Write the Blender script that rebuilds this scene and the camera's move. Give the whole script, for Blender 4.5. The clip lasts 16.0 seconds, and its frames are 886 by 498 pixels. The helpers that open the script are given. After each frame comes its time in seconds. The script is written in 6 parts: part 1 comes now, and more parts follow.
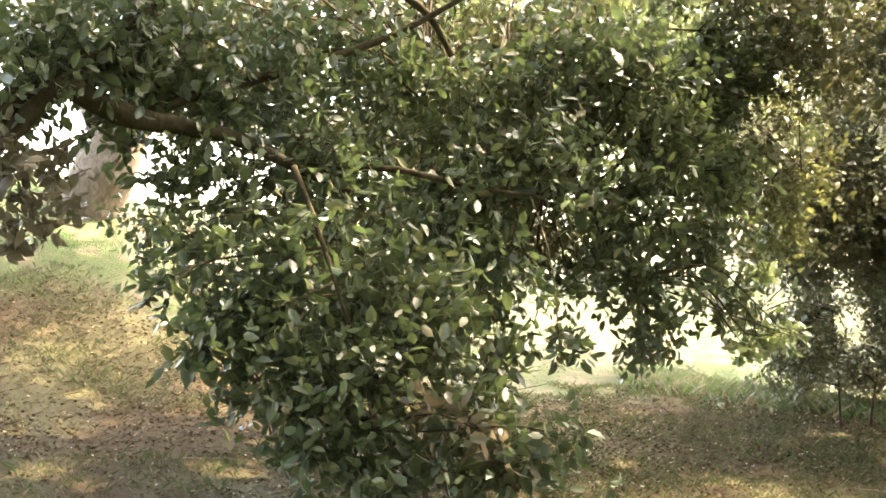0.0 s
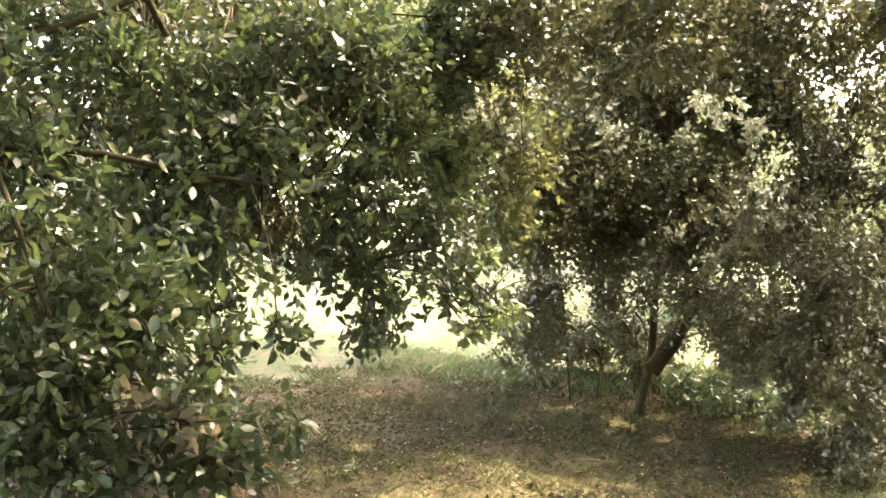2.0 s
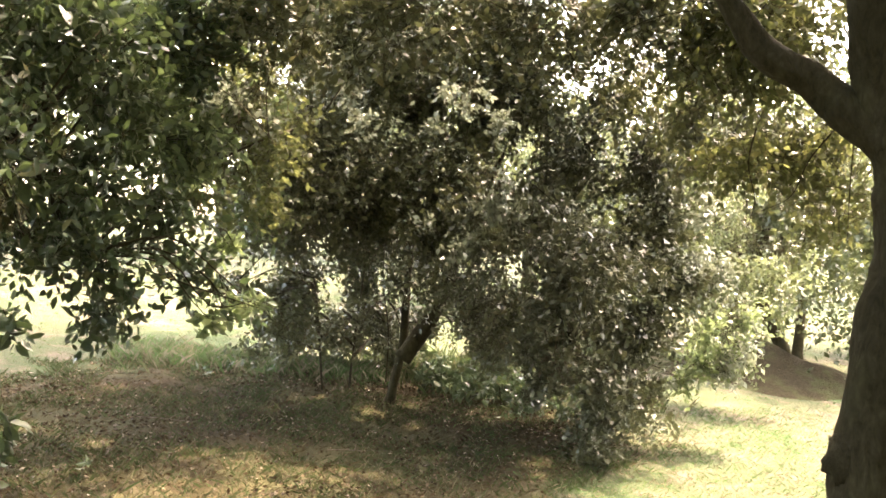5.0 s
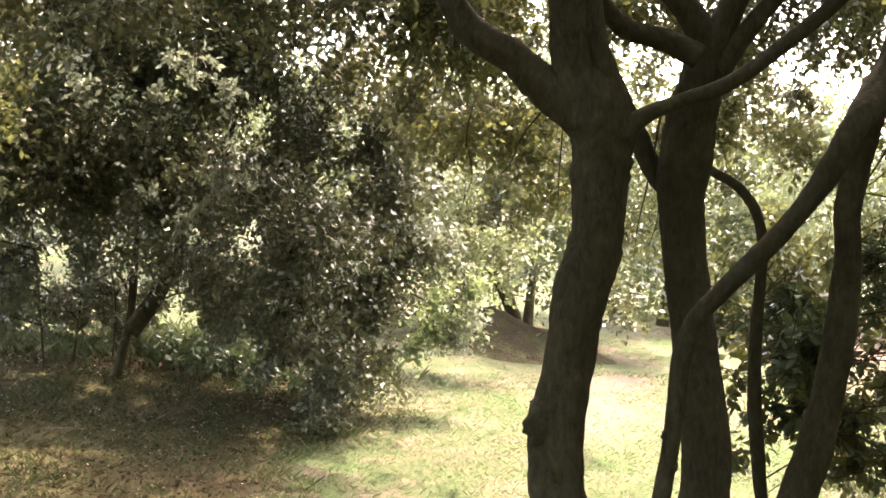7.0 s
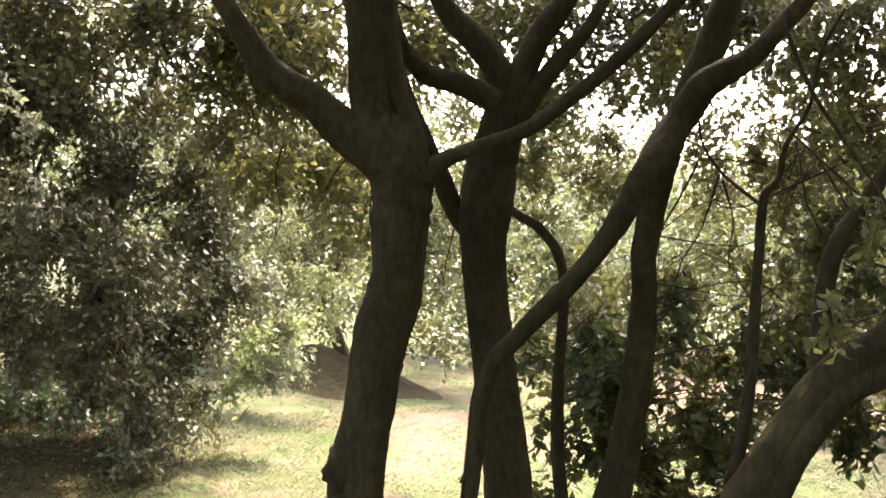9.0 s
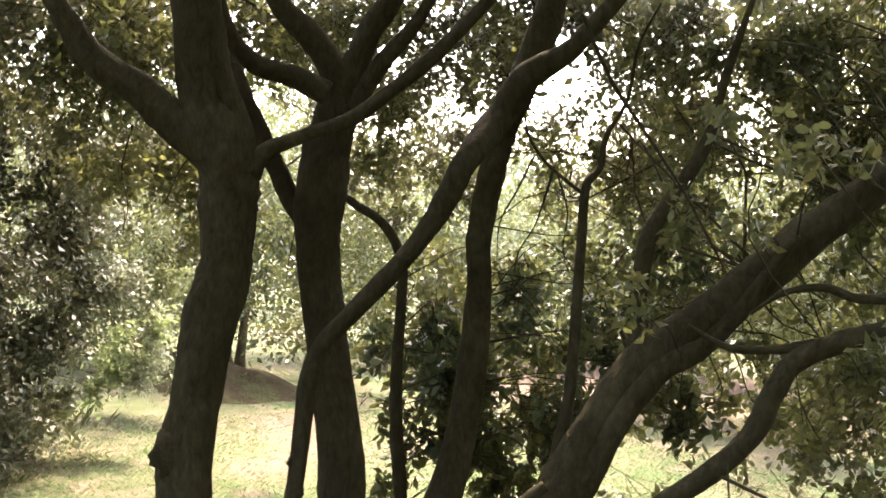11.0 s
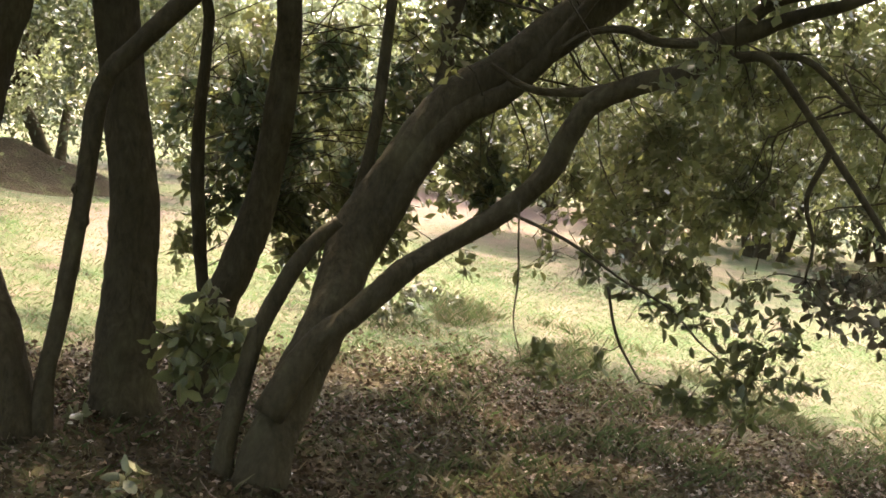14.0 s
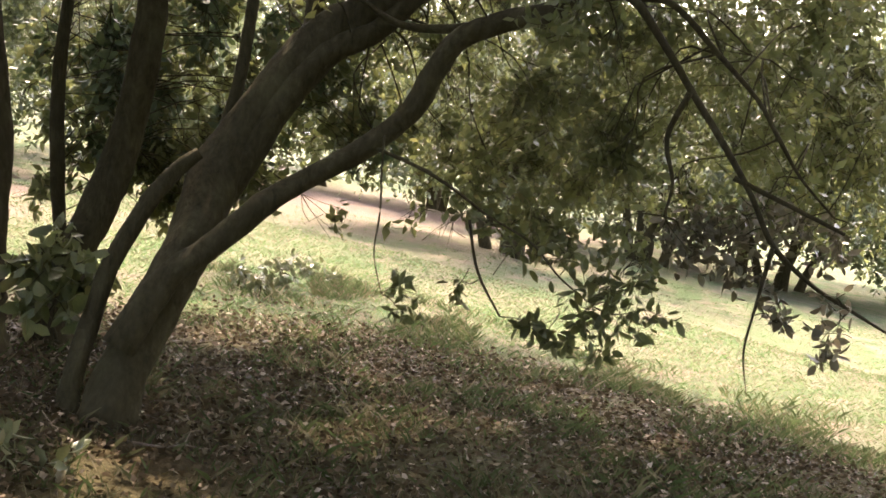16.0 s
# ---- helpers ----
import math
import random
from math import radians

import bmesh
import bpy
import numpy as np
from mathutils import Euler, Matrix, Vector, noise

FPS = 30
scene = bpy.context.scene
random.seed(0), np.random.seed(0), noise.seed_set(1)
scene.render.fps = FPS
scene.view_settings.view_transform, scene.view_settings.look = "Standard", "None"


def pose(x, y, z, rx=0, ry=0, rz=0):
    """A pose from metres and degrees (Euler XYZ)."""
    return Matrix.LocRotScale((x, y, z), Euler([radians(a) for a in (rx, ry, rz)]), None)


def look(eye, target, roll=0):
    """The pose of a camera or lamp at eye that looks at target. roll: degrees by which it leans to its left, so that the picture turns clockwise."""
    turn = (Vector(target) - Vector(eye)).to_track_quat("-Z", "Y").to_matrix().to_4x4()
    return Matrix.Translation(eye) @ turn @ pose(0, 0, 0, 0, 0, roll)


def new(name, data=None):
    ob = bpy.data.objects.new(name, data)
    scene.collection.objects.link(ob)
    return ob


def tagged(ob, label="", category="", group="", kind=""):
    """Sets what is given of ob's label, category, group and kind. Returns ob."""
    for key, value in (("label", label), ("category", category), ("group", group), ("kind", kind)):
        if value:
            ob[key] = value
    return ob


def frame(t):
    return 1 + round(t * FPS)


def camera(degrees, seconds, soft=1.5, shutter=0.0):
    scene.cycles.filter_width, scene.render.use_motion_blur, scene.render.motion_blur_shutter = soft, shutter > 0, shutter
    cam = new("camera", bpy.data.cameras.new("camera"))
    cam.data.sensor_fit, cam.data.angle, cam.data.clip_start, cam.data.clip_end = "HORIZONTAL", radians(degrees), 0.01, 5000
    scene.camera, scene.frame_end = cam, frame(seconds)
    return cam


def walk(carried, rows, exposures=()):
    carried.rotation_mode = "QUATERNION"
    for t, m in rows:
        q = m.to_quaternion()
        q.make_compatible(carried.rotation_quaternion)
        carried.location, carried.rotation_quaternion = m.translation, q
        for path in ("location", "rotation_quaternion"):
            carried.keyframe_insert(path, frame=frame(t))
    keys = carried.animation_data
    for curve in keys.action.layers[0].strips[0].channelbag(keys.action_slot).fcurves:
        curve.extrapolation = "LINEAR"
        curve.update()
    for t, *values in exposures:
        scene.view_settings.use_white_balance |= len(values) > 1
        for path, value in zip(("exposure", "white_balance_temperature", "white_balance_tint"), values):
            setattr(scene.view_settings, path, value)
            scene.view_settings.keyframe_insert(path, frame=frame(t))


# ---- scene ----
cam = camera(42.0, 16.0, soft=1.6)
PATH = [
    (0, (-0.027, -0.198, 1.51), (0.018, 1.801, 1.553), 0.3),
    (0.5, (0.002, -0.195, 1.497), (0.165, 1.798, 1.517), -0.3),
    (1, (0.046, -0.2, 1.527), (0.295, 1.784, 1.525), -0.3),
    (1.5, (0.061, -0.21, 1.539), (0.405, 1.76, 1.535), -0.3),
    (2, (0.095, -0.172, 1.533), (0.554, 1.775, 1.54), -0.5),
    (2.5, (0.119, -0.155, 1.53), (0.689, 1.762, 1.551), -0.7),
    (3, (0.145, -0.195, 1.525), (0.798, 1.695, 1.545), -1.1),
    (3.2, (0.137, -0.214, 1.53), (0.817, 1.667, 1.544), -0.9),
    (5.3, (0.228, -0.134, 1.538), (1.1, 1.666, 1.516), -0.1),
    (5.5, (0.247, -0.138, 1.534), (1.148, 1.647, 1.512), -0.1),
    (6, (0.274, -0.185, 1.526), (1.287, 1.54, 1.501), -0.2),
    (6.5, (0.277, -0.184, 1.529), (1.4, 1.47, 1.484), 0.2),
    (7, (0.292, -0.201, 1.544), (1.497, 1.393, 1.474), 0.1),
    (7.5, (0.331, -0.195, 1.551), (1.602, 1.348, 1.482), 0.1),
    (8, (0.386, -0.207, 1.569), (1.711, 1.29, 1.516), -0.7),
    (8.5, (0.384, -0.238, 1.565), (1.754, 1.22, 1.539), -0.0),
    (9, (0.401, -0.256, 1.58), (1.815, 1.158, 1.566), 0.2),
    (9.2, (0.407, -0.263, 1.579), (1.836, 1.135, 1.577), 0.4),
    (11.3, (0.528, -0.501, 1.498), (2.071, 0.772, 1.488), -0.1),
    (11.5, (0.545, -0.496, 1.49), (2.101, 0.761, 1.459), 0.1),
    (12, (0.556, -0.548, 1.437), (2.121, 0.696, 1.361), 0.6),
    (12.5, (0.574, -0.544, 1.382), (2.166, 0.658, 1.244), 1.5),
    (13, (0.603, -0.556, 1.317), (2.223, 0.6, 1.116), 2.2),
    (13.5, (0.613, -0.568, 1.237), (2.255, 0.552, 1.016), 2.8),
    (14, (0.63, -0.565, 1.205), (2.301, 0.501, 0.944), 3.2),
    (14.5, (0.652, -0.594, 1.142), (2.348, 0.433, 0.878), 3.6),
    (15, (0.679, -0.635, 1.095), (2.391, 0.366, 0.835), 4.3),
    (15.5, (0.686, -0.63, 1.03), (2.428, 0.325, 0.798), 4.5),
    (16, (0.696, -0.639, 0.993), (2.463, 0.271, 0.77), 5.2),
]
walk(cam, [(t, look(e, g, r)) for t, e, g, r in PATH], exposures=[(0, 3.76, 8350, 16), (3, 3.6, 8250, 17), (6, 3.22, 8000, 18), (9, 3.0, 7750, 18), (12, 3.0, 7750, 18), (14, 2.82, 7650, 19), (16, 2.74, 7600, 20)])

# ---- daylight: a high sun ahead of the camera, hazy sky ----
SUN_TURN, SUN_HIGH = 68.0, 59.0
world = bpy.data.worlds.new("sky")
scene.world = world
world.use_nodes = True
wn = world.node_tree.nodes
sky = wn.new("ShaderNodeTexSky")
sky.sky_type, sky.sun_disc = "NISHITA", False
sky.sun_elevation, sky.sun_rotation = radians(SUN_HIGH), radians(SUN_TURN)
sky.dust_density = 4.0
wn["Background"].inputs["Strength"].default_value = 0.36
world.node_tree.links.new(sky.outputs[0], wn["Background"].inputs["Color"])
sun = new("sun", bpy.data.lights.new("sun", "SUN"))
sun.data.energy, sun.data.angle, sun.data.color = 3.0, radians(0.6), (1.0, 0.94, 0.85)
su = Vector((math.sin(radians(SUN_TURN)) * math.cos(radians(SUN_HIGH)), math.cos(radians(SUN_TURN)) * math.cos(radians(SUN_HIGH)), math.sin(radians(SUN_HIGH))))
sun.matrix_world = look(su * 60, (0, 0, 0))



# ---- materials ----
def ramp(nt, fac, stops):
    n = nt.nodes.new("ShaderNodeValToRGB")
    e = n.color_ramp.elements
    while len(e) < len(stops):
        e.new(0.5)
    for el, (p, c) in zip(e, stops):
        el.position, el.color = p, (*c, 1)
    nt.links.new(fac, n.inputs[0])
    return n.outputs[0]


def tex(nt, scale, detail=4, vec=None, kind="ShaderNodeTexNoise", rough=0.6):
    n = nt.nodes.new(kind)
    n.inputs["Scale"].default_value = scale
    if kind == "ShaderNodeTexNoise":
        n.inputs["Detail"].default_value, n.inputs["Roughness"].default_value = detail, rough
    if vec is not None:
        nt.links.new(vec, n.inputs["Vector"])
    return n.outputs[0]


def mixed(nt, fac, a, b, blend="MIX"):
    n = nt.nodes.new("ShaderNodeMix")
    n.data_type, n.blend_type = "RGBA", blend
    for sock, v in ((n.inputs[0], fac), (n.inputs[6], a), (n.inputs[7], b)):
        if isinstance(v, (int, float)):
            sock.default_value = v
        elif isinstance(v, tuple):
            sock.default_value = (*v, 1)
        else:
            nt.links.new(v, sock)
    return n.outputs[2]


def material(name, rough=0.8, shine=0.06):
    m = bpy.data.materials.new(name)
    m.use_nodes = True
    b = m.node_tree.nodes["Principled BSDF"]
    b.inputs["Roughness"].default_value = rough
    b.inputs["Specular IOR Level"].default_value = shine
    return m, m.node_tree, b


def bumped(nt, b, height, strength, dist):
    n = nt.nodes.new("ShaderNodeBump")
    n.inputs["Strength"].default_value, n.inputs["Distance"].default_value = strength, dist
    nt.links.new(height, n.inputs["Height"])
    nt.links.new(n.outputs[0], b.inputs["Normal"])


def leaf_material(name, stops, through_colour, gloss=0.38, share=0.5):
    m, nt, b = material(name, gloss)
    geo = nt.nodes.new("ShaderNodeNewGeometry")
    pos = geo.outputs["Position"]
    big = tex(nt, 1.1, 2, pos)
    fine = tex(nt, 90, 3, pos)
    info = nt.nodes.new("ShaderNodeObjectInfo")
    add = nt.nodes.new("ShaderNodeMath")
    add.operation = "ADD"
    frac = nt.nodes.new("ShaderNodeMath")
    frac.operation = "FRACT"
    nt.links.new(geo.outputs["Random Per Island"], add.inputs[0])
    nt.links.new(info.outputs["Random"], add.inputs[1])
    nt.links.new(add.outputs[0], frac.inputs[0])
    col = ramp(nt, frac.outputs[0], stops)
    col = mixed(nt, ramp(nt, big, [(0.35, (0, 0, 0)), (0.7, (1, 1, 1))]), col, mixed(nt, 0.3, col, (0.10, 0.11, 0.035)))
    col = mixed(nt, 0.25, col, ramp(nt, fine, [(0.3, (0.02, 0.03, 0.01)), (0.75, (0.16, 0.2, 0.07))]))
    nt.links.new(col, b.inputs["Base Color"])
    b.inputs["Specular IOR Level"].default_value = 0.55
    bumped(nt, b, fine, 0.25, 0.004)
    tr = nt.nodes.new("ShaderNodeBsdfTranslucent")
    nt.links.new(mixed(nt, 0.6, col, through_colour), tr.inputs[0])
    mix = nt.nodes.new("ShaderNodeMixShader")
    mix.inputs[0].default_value = share
    nt.links.new(b.outputs[0], mix.inputs[1])
    nt.links.new(tr.outputs[0], mix.inputs[2])
    nt.links.new(mix.outputs[0], nt.nodes["Material Output"].inputs[0])
    return m


DARK_LEAF = leaf_material("dark_evergreen_leaf", [(0.0, (0.060, 0.066, 0.030)), (0.45, (0.086, 0.094, 0.043)), (0.8, (0.118, 0.122, 0.060)), (0.93, (0.17, 0.16, 0.08)), (1.0, (0.16, 0.11, 0.06))], (0.135, 0.145, 0.06), 0.42, 0.20)
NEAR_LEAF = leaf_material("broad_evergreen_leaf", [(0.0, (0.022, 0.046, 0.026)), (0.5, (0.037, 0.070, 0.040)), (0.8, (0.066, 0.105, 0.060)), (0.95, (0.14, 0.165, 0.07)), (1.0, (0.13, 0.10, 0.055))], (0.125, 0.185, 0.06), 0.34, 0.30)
HANG_LEAF = leaf_material("hanging_oak_leaf", [(0.0, (0.054, 0.068, 0.024)), (0.5, (0.082, 0.100, 0.036)), (0.85, (0.115, 0.13, 0.048)), (1.0, (0.18, 0.14, 0.055))], (0.22, 0.23, 0.08), 0.38, 0.46)
# three paler leaf copies: sunlight and sheen on the crowns put into the colour
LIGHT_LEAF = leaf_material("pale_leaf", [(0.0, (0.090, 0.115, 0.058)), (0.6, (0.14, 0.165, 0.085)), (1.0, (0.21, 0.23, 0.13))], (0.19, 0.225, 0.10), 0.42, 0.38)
LIT_PALE_LEAF = leaf_material("lit_pale_leaf", [(0.0, (0.18, 0.205, 0.135)), (0.6, (0.26, 0.28, 0.195)), (1.0, (0.34, 0.355, 0.27))], (0.25, 0.28, 0.20), 0.30, 0.34)
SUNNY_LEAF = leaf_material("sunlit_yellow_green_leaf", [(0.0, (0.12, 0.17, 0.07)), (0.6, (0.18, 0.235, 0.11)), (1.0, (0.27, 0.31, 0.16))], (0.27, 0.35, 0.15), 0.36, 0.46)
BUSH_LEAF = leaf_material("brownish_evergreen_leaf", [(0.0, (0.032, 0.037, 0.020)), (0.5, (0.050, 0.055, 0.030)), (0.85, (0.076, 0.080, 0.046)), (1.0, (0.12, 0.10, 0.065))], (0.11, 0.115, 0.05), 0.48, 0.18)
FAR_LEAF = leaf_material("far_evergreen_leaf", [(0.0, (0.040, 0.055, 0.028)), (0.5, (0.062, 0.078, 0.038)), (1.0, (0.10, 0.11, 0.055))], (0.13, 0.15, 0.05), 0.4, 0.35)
RUST_LEAF = leaf_material("rusty_leaf", [(0.0, (0.06, 0.055, 0.03)), (0.4, (0.11, 0.085, 0.06)), (0.8, (0.21, 0.165, 0.135)), (1.0, (0.09, 0.10, 0.04))], (0.19, 0.15, 0.09), 0.4, 0.35)


def bark_material(name, dark, light, scale=1.0):
    m, nt, b = material(name, 0.9)
    co = nt.nodes.new("ShaderNodeTexCoord")
    mp = nt.nodes.new("ShaderNodeMapping")
    mp.inputs["Scale"].default_value = (1, 1, 0.5)
    nt.links.new(co.outputs["Object"], mp.inputs[0])
    warp = nt.nodes.new("ShaderNodeVectorMath")
    warp.operation = "ADD"
    bend = nt.nodes.new("ShaderNodeTexNoise")
    bend.inputs["Scale"].default_value = 9
    soft = nt.nodes.new("ShaderNodeVectorMath")
    soft.operation = "SCALE"
    soft.inputs["Scale"].default_value = 0.06
    nt.links.new(bend.outputs["Color"], soft.inputs[0])
    nt.links.new(mp.outputs[0], warp.inputs[0])
    nt.links.new(soft.outputs[0], warp.inputs[1])
    crack = tex(nt, 46 * scale, 7, warp.outputs[0], rough=0.72)
    vor = tex(nt, 62 * scale, 0, warp.outputs[0], "ShaderNodeTexVoronoi")
    blot = tex(nt, 7, 5, co.outputs["Object"])
    broad = tex(nt, 2.2, 3, co.outputs["Object"])
    col = ramp(nt, crack, [(0.3, dark), (0.66, light)])
    col = mixed(nt, ramp(nt, blot, [(0.5, (0, 0, 0)), (0.66, (0.8, 0.8, 0.8))]), col, mixed(nt, 0.5, col, (0.105, 0.098, 0.050)))
    col = mixed(nt, ramp(nt, broad, [(0.4, (0, 0, 0)), (0.65, (0.6, 0.6, 0.6))]), col, mixed(nt, 0.6, col, dark))
    col = mixed(nt, ramp(nt, vor, [(0.25, (0, 0, 0)), (0.7, (0.5, 0.5, 0.5))]), col, mixed(nt, 0.5, col, dark))
    nt.links.new(col, b.inputs["Base Color"])
    bumped(nt, b, mixed(nt, 0.35, crack, vor), 0.8, 0.009)
    return m

BARK = bark_material("oak_bark", (0.025, 0.021, 0.0115), (0.072, 0.062, 0.036))
PALE_BARK = bark_material("pale_oak_bark", (0.10, 0.08, 0.06), (0.30, 0.25, 0.20), 0.6)

m_ground, nt, b = material("meadow_ground", 0.95)
co = nt.nodes.new("ShaderNodeTexCoord").outputs["Object"]
at_l = nt.nodes.new("ShaderNodeAttribute")
at_l.attribute_name = "litter"
at_p = nt.nodes.new("ShaderNodeAttribute")
at_p.attribute_name = "bare"
n1, n2, n3 = tex(nt, 0.9, 5, co), tex(nt, 9, 5, co), tex(nt, 60, 4, co)
grass_c = mixed(nt, ramp(nt, n1, [(0.35, (0, 0, 0)), (0.65, (1, 1, 1))]), (0.028, 0.070, 0.018), (0.088, 0.077, 0.050))
grass_c = mixed(nt, 0.5, grass_c, ramp(nt, n3, [(0.3, (0.024, 0.044, 0.014)), (0.7, (0.104, 0.104, 0.066))]))
grass_c = mixed(nt, ramp(nt, tex(nt, 3.5, 4, co), [(0.5, (0, 0, 0)), (0.64, (0.75, 0.75, 0.75))]), grass_c, (0.125, 0.098, 0.074))
grass_c = mixed(nt, ramp(nt, tex(nt, 5.0, 5, co), [(0.54, (0, 0, 0)), (0.68, (0.8, 0.8, 0.8))]), grass_c, (0.024, 0.054, 0.013))
litter_c = mixed(nt, ramp(nt, n2, [(0.35, (0, 0, 0)), (0.7, (1, 1, 1))]), (0.029, 0.0205, 0.010), (0.060, 0.046, 0.025))
litter_c = mixed(nt, 0.5, litter_c, ramp(nt, n3, [(0.3, (0.022, 0.015, 0.007)), (0.72, (0.088, 0.064, 0.034))]))
litter_c = mixed(nt, ramp(nt, n1, [(0.42, (0, 0, 0)), (0.58, (0.8, 0.8, 0.8))]), litter_c, (0.072, 0.069, 0.033))
litter_c = mixed(nt, ramp(nt, tex(nt, 150, 2, co), [(0.64, (0, 0, 0)), (0.74, (0.7, 0.7, 0.7))]), litter_c, (0.15, 0.115, 0.07))
bare_c = mixed(nt, n2, (0.072, 0.051, 0.041), (0.135, 0.102, 0.082))
col = mixed(nt, at_l.outputs["Fac"], grass_c, litter_c)
col = mixed(nt, at_p.outputs["Fac"], col, bare_c)
nt.links.new(col, b.inputs["Base Color"])
bumped(nt, b, n3, 0.7, 0.03)

m_soil, nt, b = material("mound_soil", 0.95)
co = nt.nodes.new("ShaderNodeTexCoord").outputs["Object"]
soil_c = mixed(nt, tex(nt, 12, 6, co), (0.020, 0.015, 0.008), (0.052, 0.041, 0.023))
soil_c = mixed(nt, ramp(nt, tex(nt, 5, 6, co), [(0.5, (0, 0, 0)), (0.62, (0.8, 0.8, 0.8))]), soil_c, (0.050, 0.054, 0.022))
nt.links.new(mixed(nt, ramp(nt, tex(nt, 70, 3, co), [(0.55, (0, 0, 0)), (0.7, (0.6, 0.6, 0.6))]), soil_c, (0.095, 0.075, 0.048)), b.inputs["Base Color"])
bumped(nt, b, tex(nt, 40, 5, co), 0.8, 0.04)


def island_material(name, stops, rough=0.7, share=0.25):
    m, nt, b = material(name, rough)
    geo = nt.nodes.new("ShaderNodeNewGeometry")
    col = ramp(nt, geo.outputs["Random Per Island"], stops)
    nt.links.new(mixed(nt, ramp(nt, tex(nt, 2.5, 3, geo.outputs["Position"]), [(0.35, (0, 0, 0)), (0.7, (0.5, 0.5, 0.5))]), col, mixed(nt, 0.6, col, (0.10, 0.085, 0.04))), b.inputs["Base Color"])
    tr = nt.nodes.new("ShaderNodeBsdfTranslucent")
    nt.links.new(col, tr.inputs[0])
    mix = nt.nodes.new("ShaderNodeMixShader")
    mix.inputs[0].default_value = share
    nt.links.new(b.outputs[0], mix.inputs[1])
    nt.links.new(tr.outputs[0], mix.inputs[2])
    nt.links.new(mix.outputs[0], nt.nodes["Material Output"].inputs[0])
    return m


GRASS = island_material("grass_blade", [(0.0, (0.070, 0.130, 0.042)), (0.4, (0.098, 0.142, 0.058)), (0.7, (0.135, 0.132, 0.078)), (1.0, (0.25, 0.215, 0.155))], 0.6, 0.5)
# darker copy of the meadow blade, with the trees' shade in its colour
SHADE_TINTED_GRASS = island_material("shade_tinted_grass_blade", [(0.0, (0.040, 0.064, 0.022)), (0.5, (0.064, 0.084, 0.034)), (0.8, (0.100, 0.094, 0.048)), (1.0, (0.19, 0.165, 0.11))], 0.6, 0.4)
DEAD_GRASS = island_material("dead_grass_blade", [(0.0, (0.048, 0.037, 0.017)), (0.5, (0.074, 0.060, 0.029)), (0.85, (0.105, 0.083, 0.044)), (0.98, (0.14, 0.112, 0.066)), (1.0, (0.30, 0.24, 0.16))], 0.7, 0.4)
LITTER = island_material("dead_leaf", [(0.0, (0.030, 0.019, 0.010)), (0.5, (0.060, 0.040, 0.022)), (0.8, (0.105, 0.072, 0.045)), (0.92, (0.20, 0.15, 0.105)), (1.0, (0.40, 0.33, 0.26))], 0.5, 0.12)


# dead leaf in lower tones: shade at the oaks' foot put into the colour
SHADED_LITTER = island_material("shaded_dead_leaf", [(0.0, (0.024, 0.0165, 0.008)), (0.5, (0.048, 0.035, 0.019)), (0.8, (0.085, 0.063, 0.039)), (0.92, (0.19, 0.14, 0.10)), (1.0, (0.42, 0.35, 0.28))], 0.45, 0.2)


# ---- ground ----
def smooth(a, b, v):
    v = np.clip((v - a) / (b - a), 0, 1)
    return v * v * (3 - 2 * v)


def bell(x, y, cx, cy, rx, ry):
    return np.exp(-(((x - cx) / rx) ** 2 + ((y - cy) / ry) ** 2))


def gh(x, y):
    """Height of the hillside: falls to the east, rises to the north, with a bank and a few humps."""
    x, y = np.asarray(x, float), np.asarray(y, float)
    z = 0.24 - 0.08 * 60 * np.tanh(x / 60) + 0.08 * 60 * np.tanh(y / 60)
    z = z + 1.1 * bell(x, y, -3.0, 9.2, 1.6, 2.0)
    z = z + 0.025 * np.sin(1.7 * x + 0.6) * np.sin(1.3 * y + 1.1) + 0.012 * np.sin(4.1 * x - 2.3 * y)
    return z


def litter_at(x, y):
    l = bell(x, y, 2.8, 1.0, 2.0, 1.7) + 0.9 * bell(x, y, 4.2, 0.9, 1.2, 1.1) + 0.45 * bell(x, y, 2.2, 6.6, 1.6, 1.2) + 0.7 * bell(x, y, 2.7, 5.7, 1.5, 1.3) + bell(x, y, -1.4, 4.6, 2.2, 1.8) + 0.8 * bell(x, y, -2.0, 6.0, 1.5, 1.2) + 0.45 * bell(x, y, 1.4, 4.3, 1.8, 1.5) + 0.8 * bell(x, y, 0, 0, 2.5, 2.5)
    l = l - 0.8 * bell(x, y, 3.7, 4.0, 0.9, 0.8)
    n = np.sin(3.3 * x + 2 * np.sin(1.7 * y)) * np.sin(2.9 * y + 1.5 * np.sin(2.2 * x)) + 0.5 * np.sin(8.1 * x + 3 * y) * np.sin(7.3 * y - 2 * x)
    return smooth(0.14, 0.5, l + 0.08 * n)


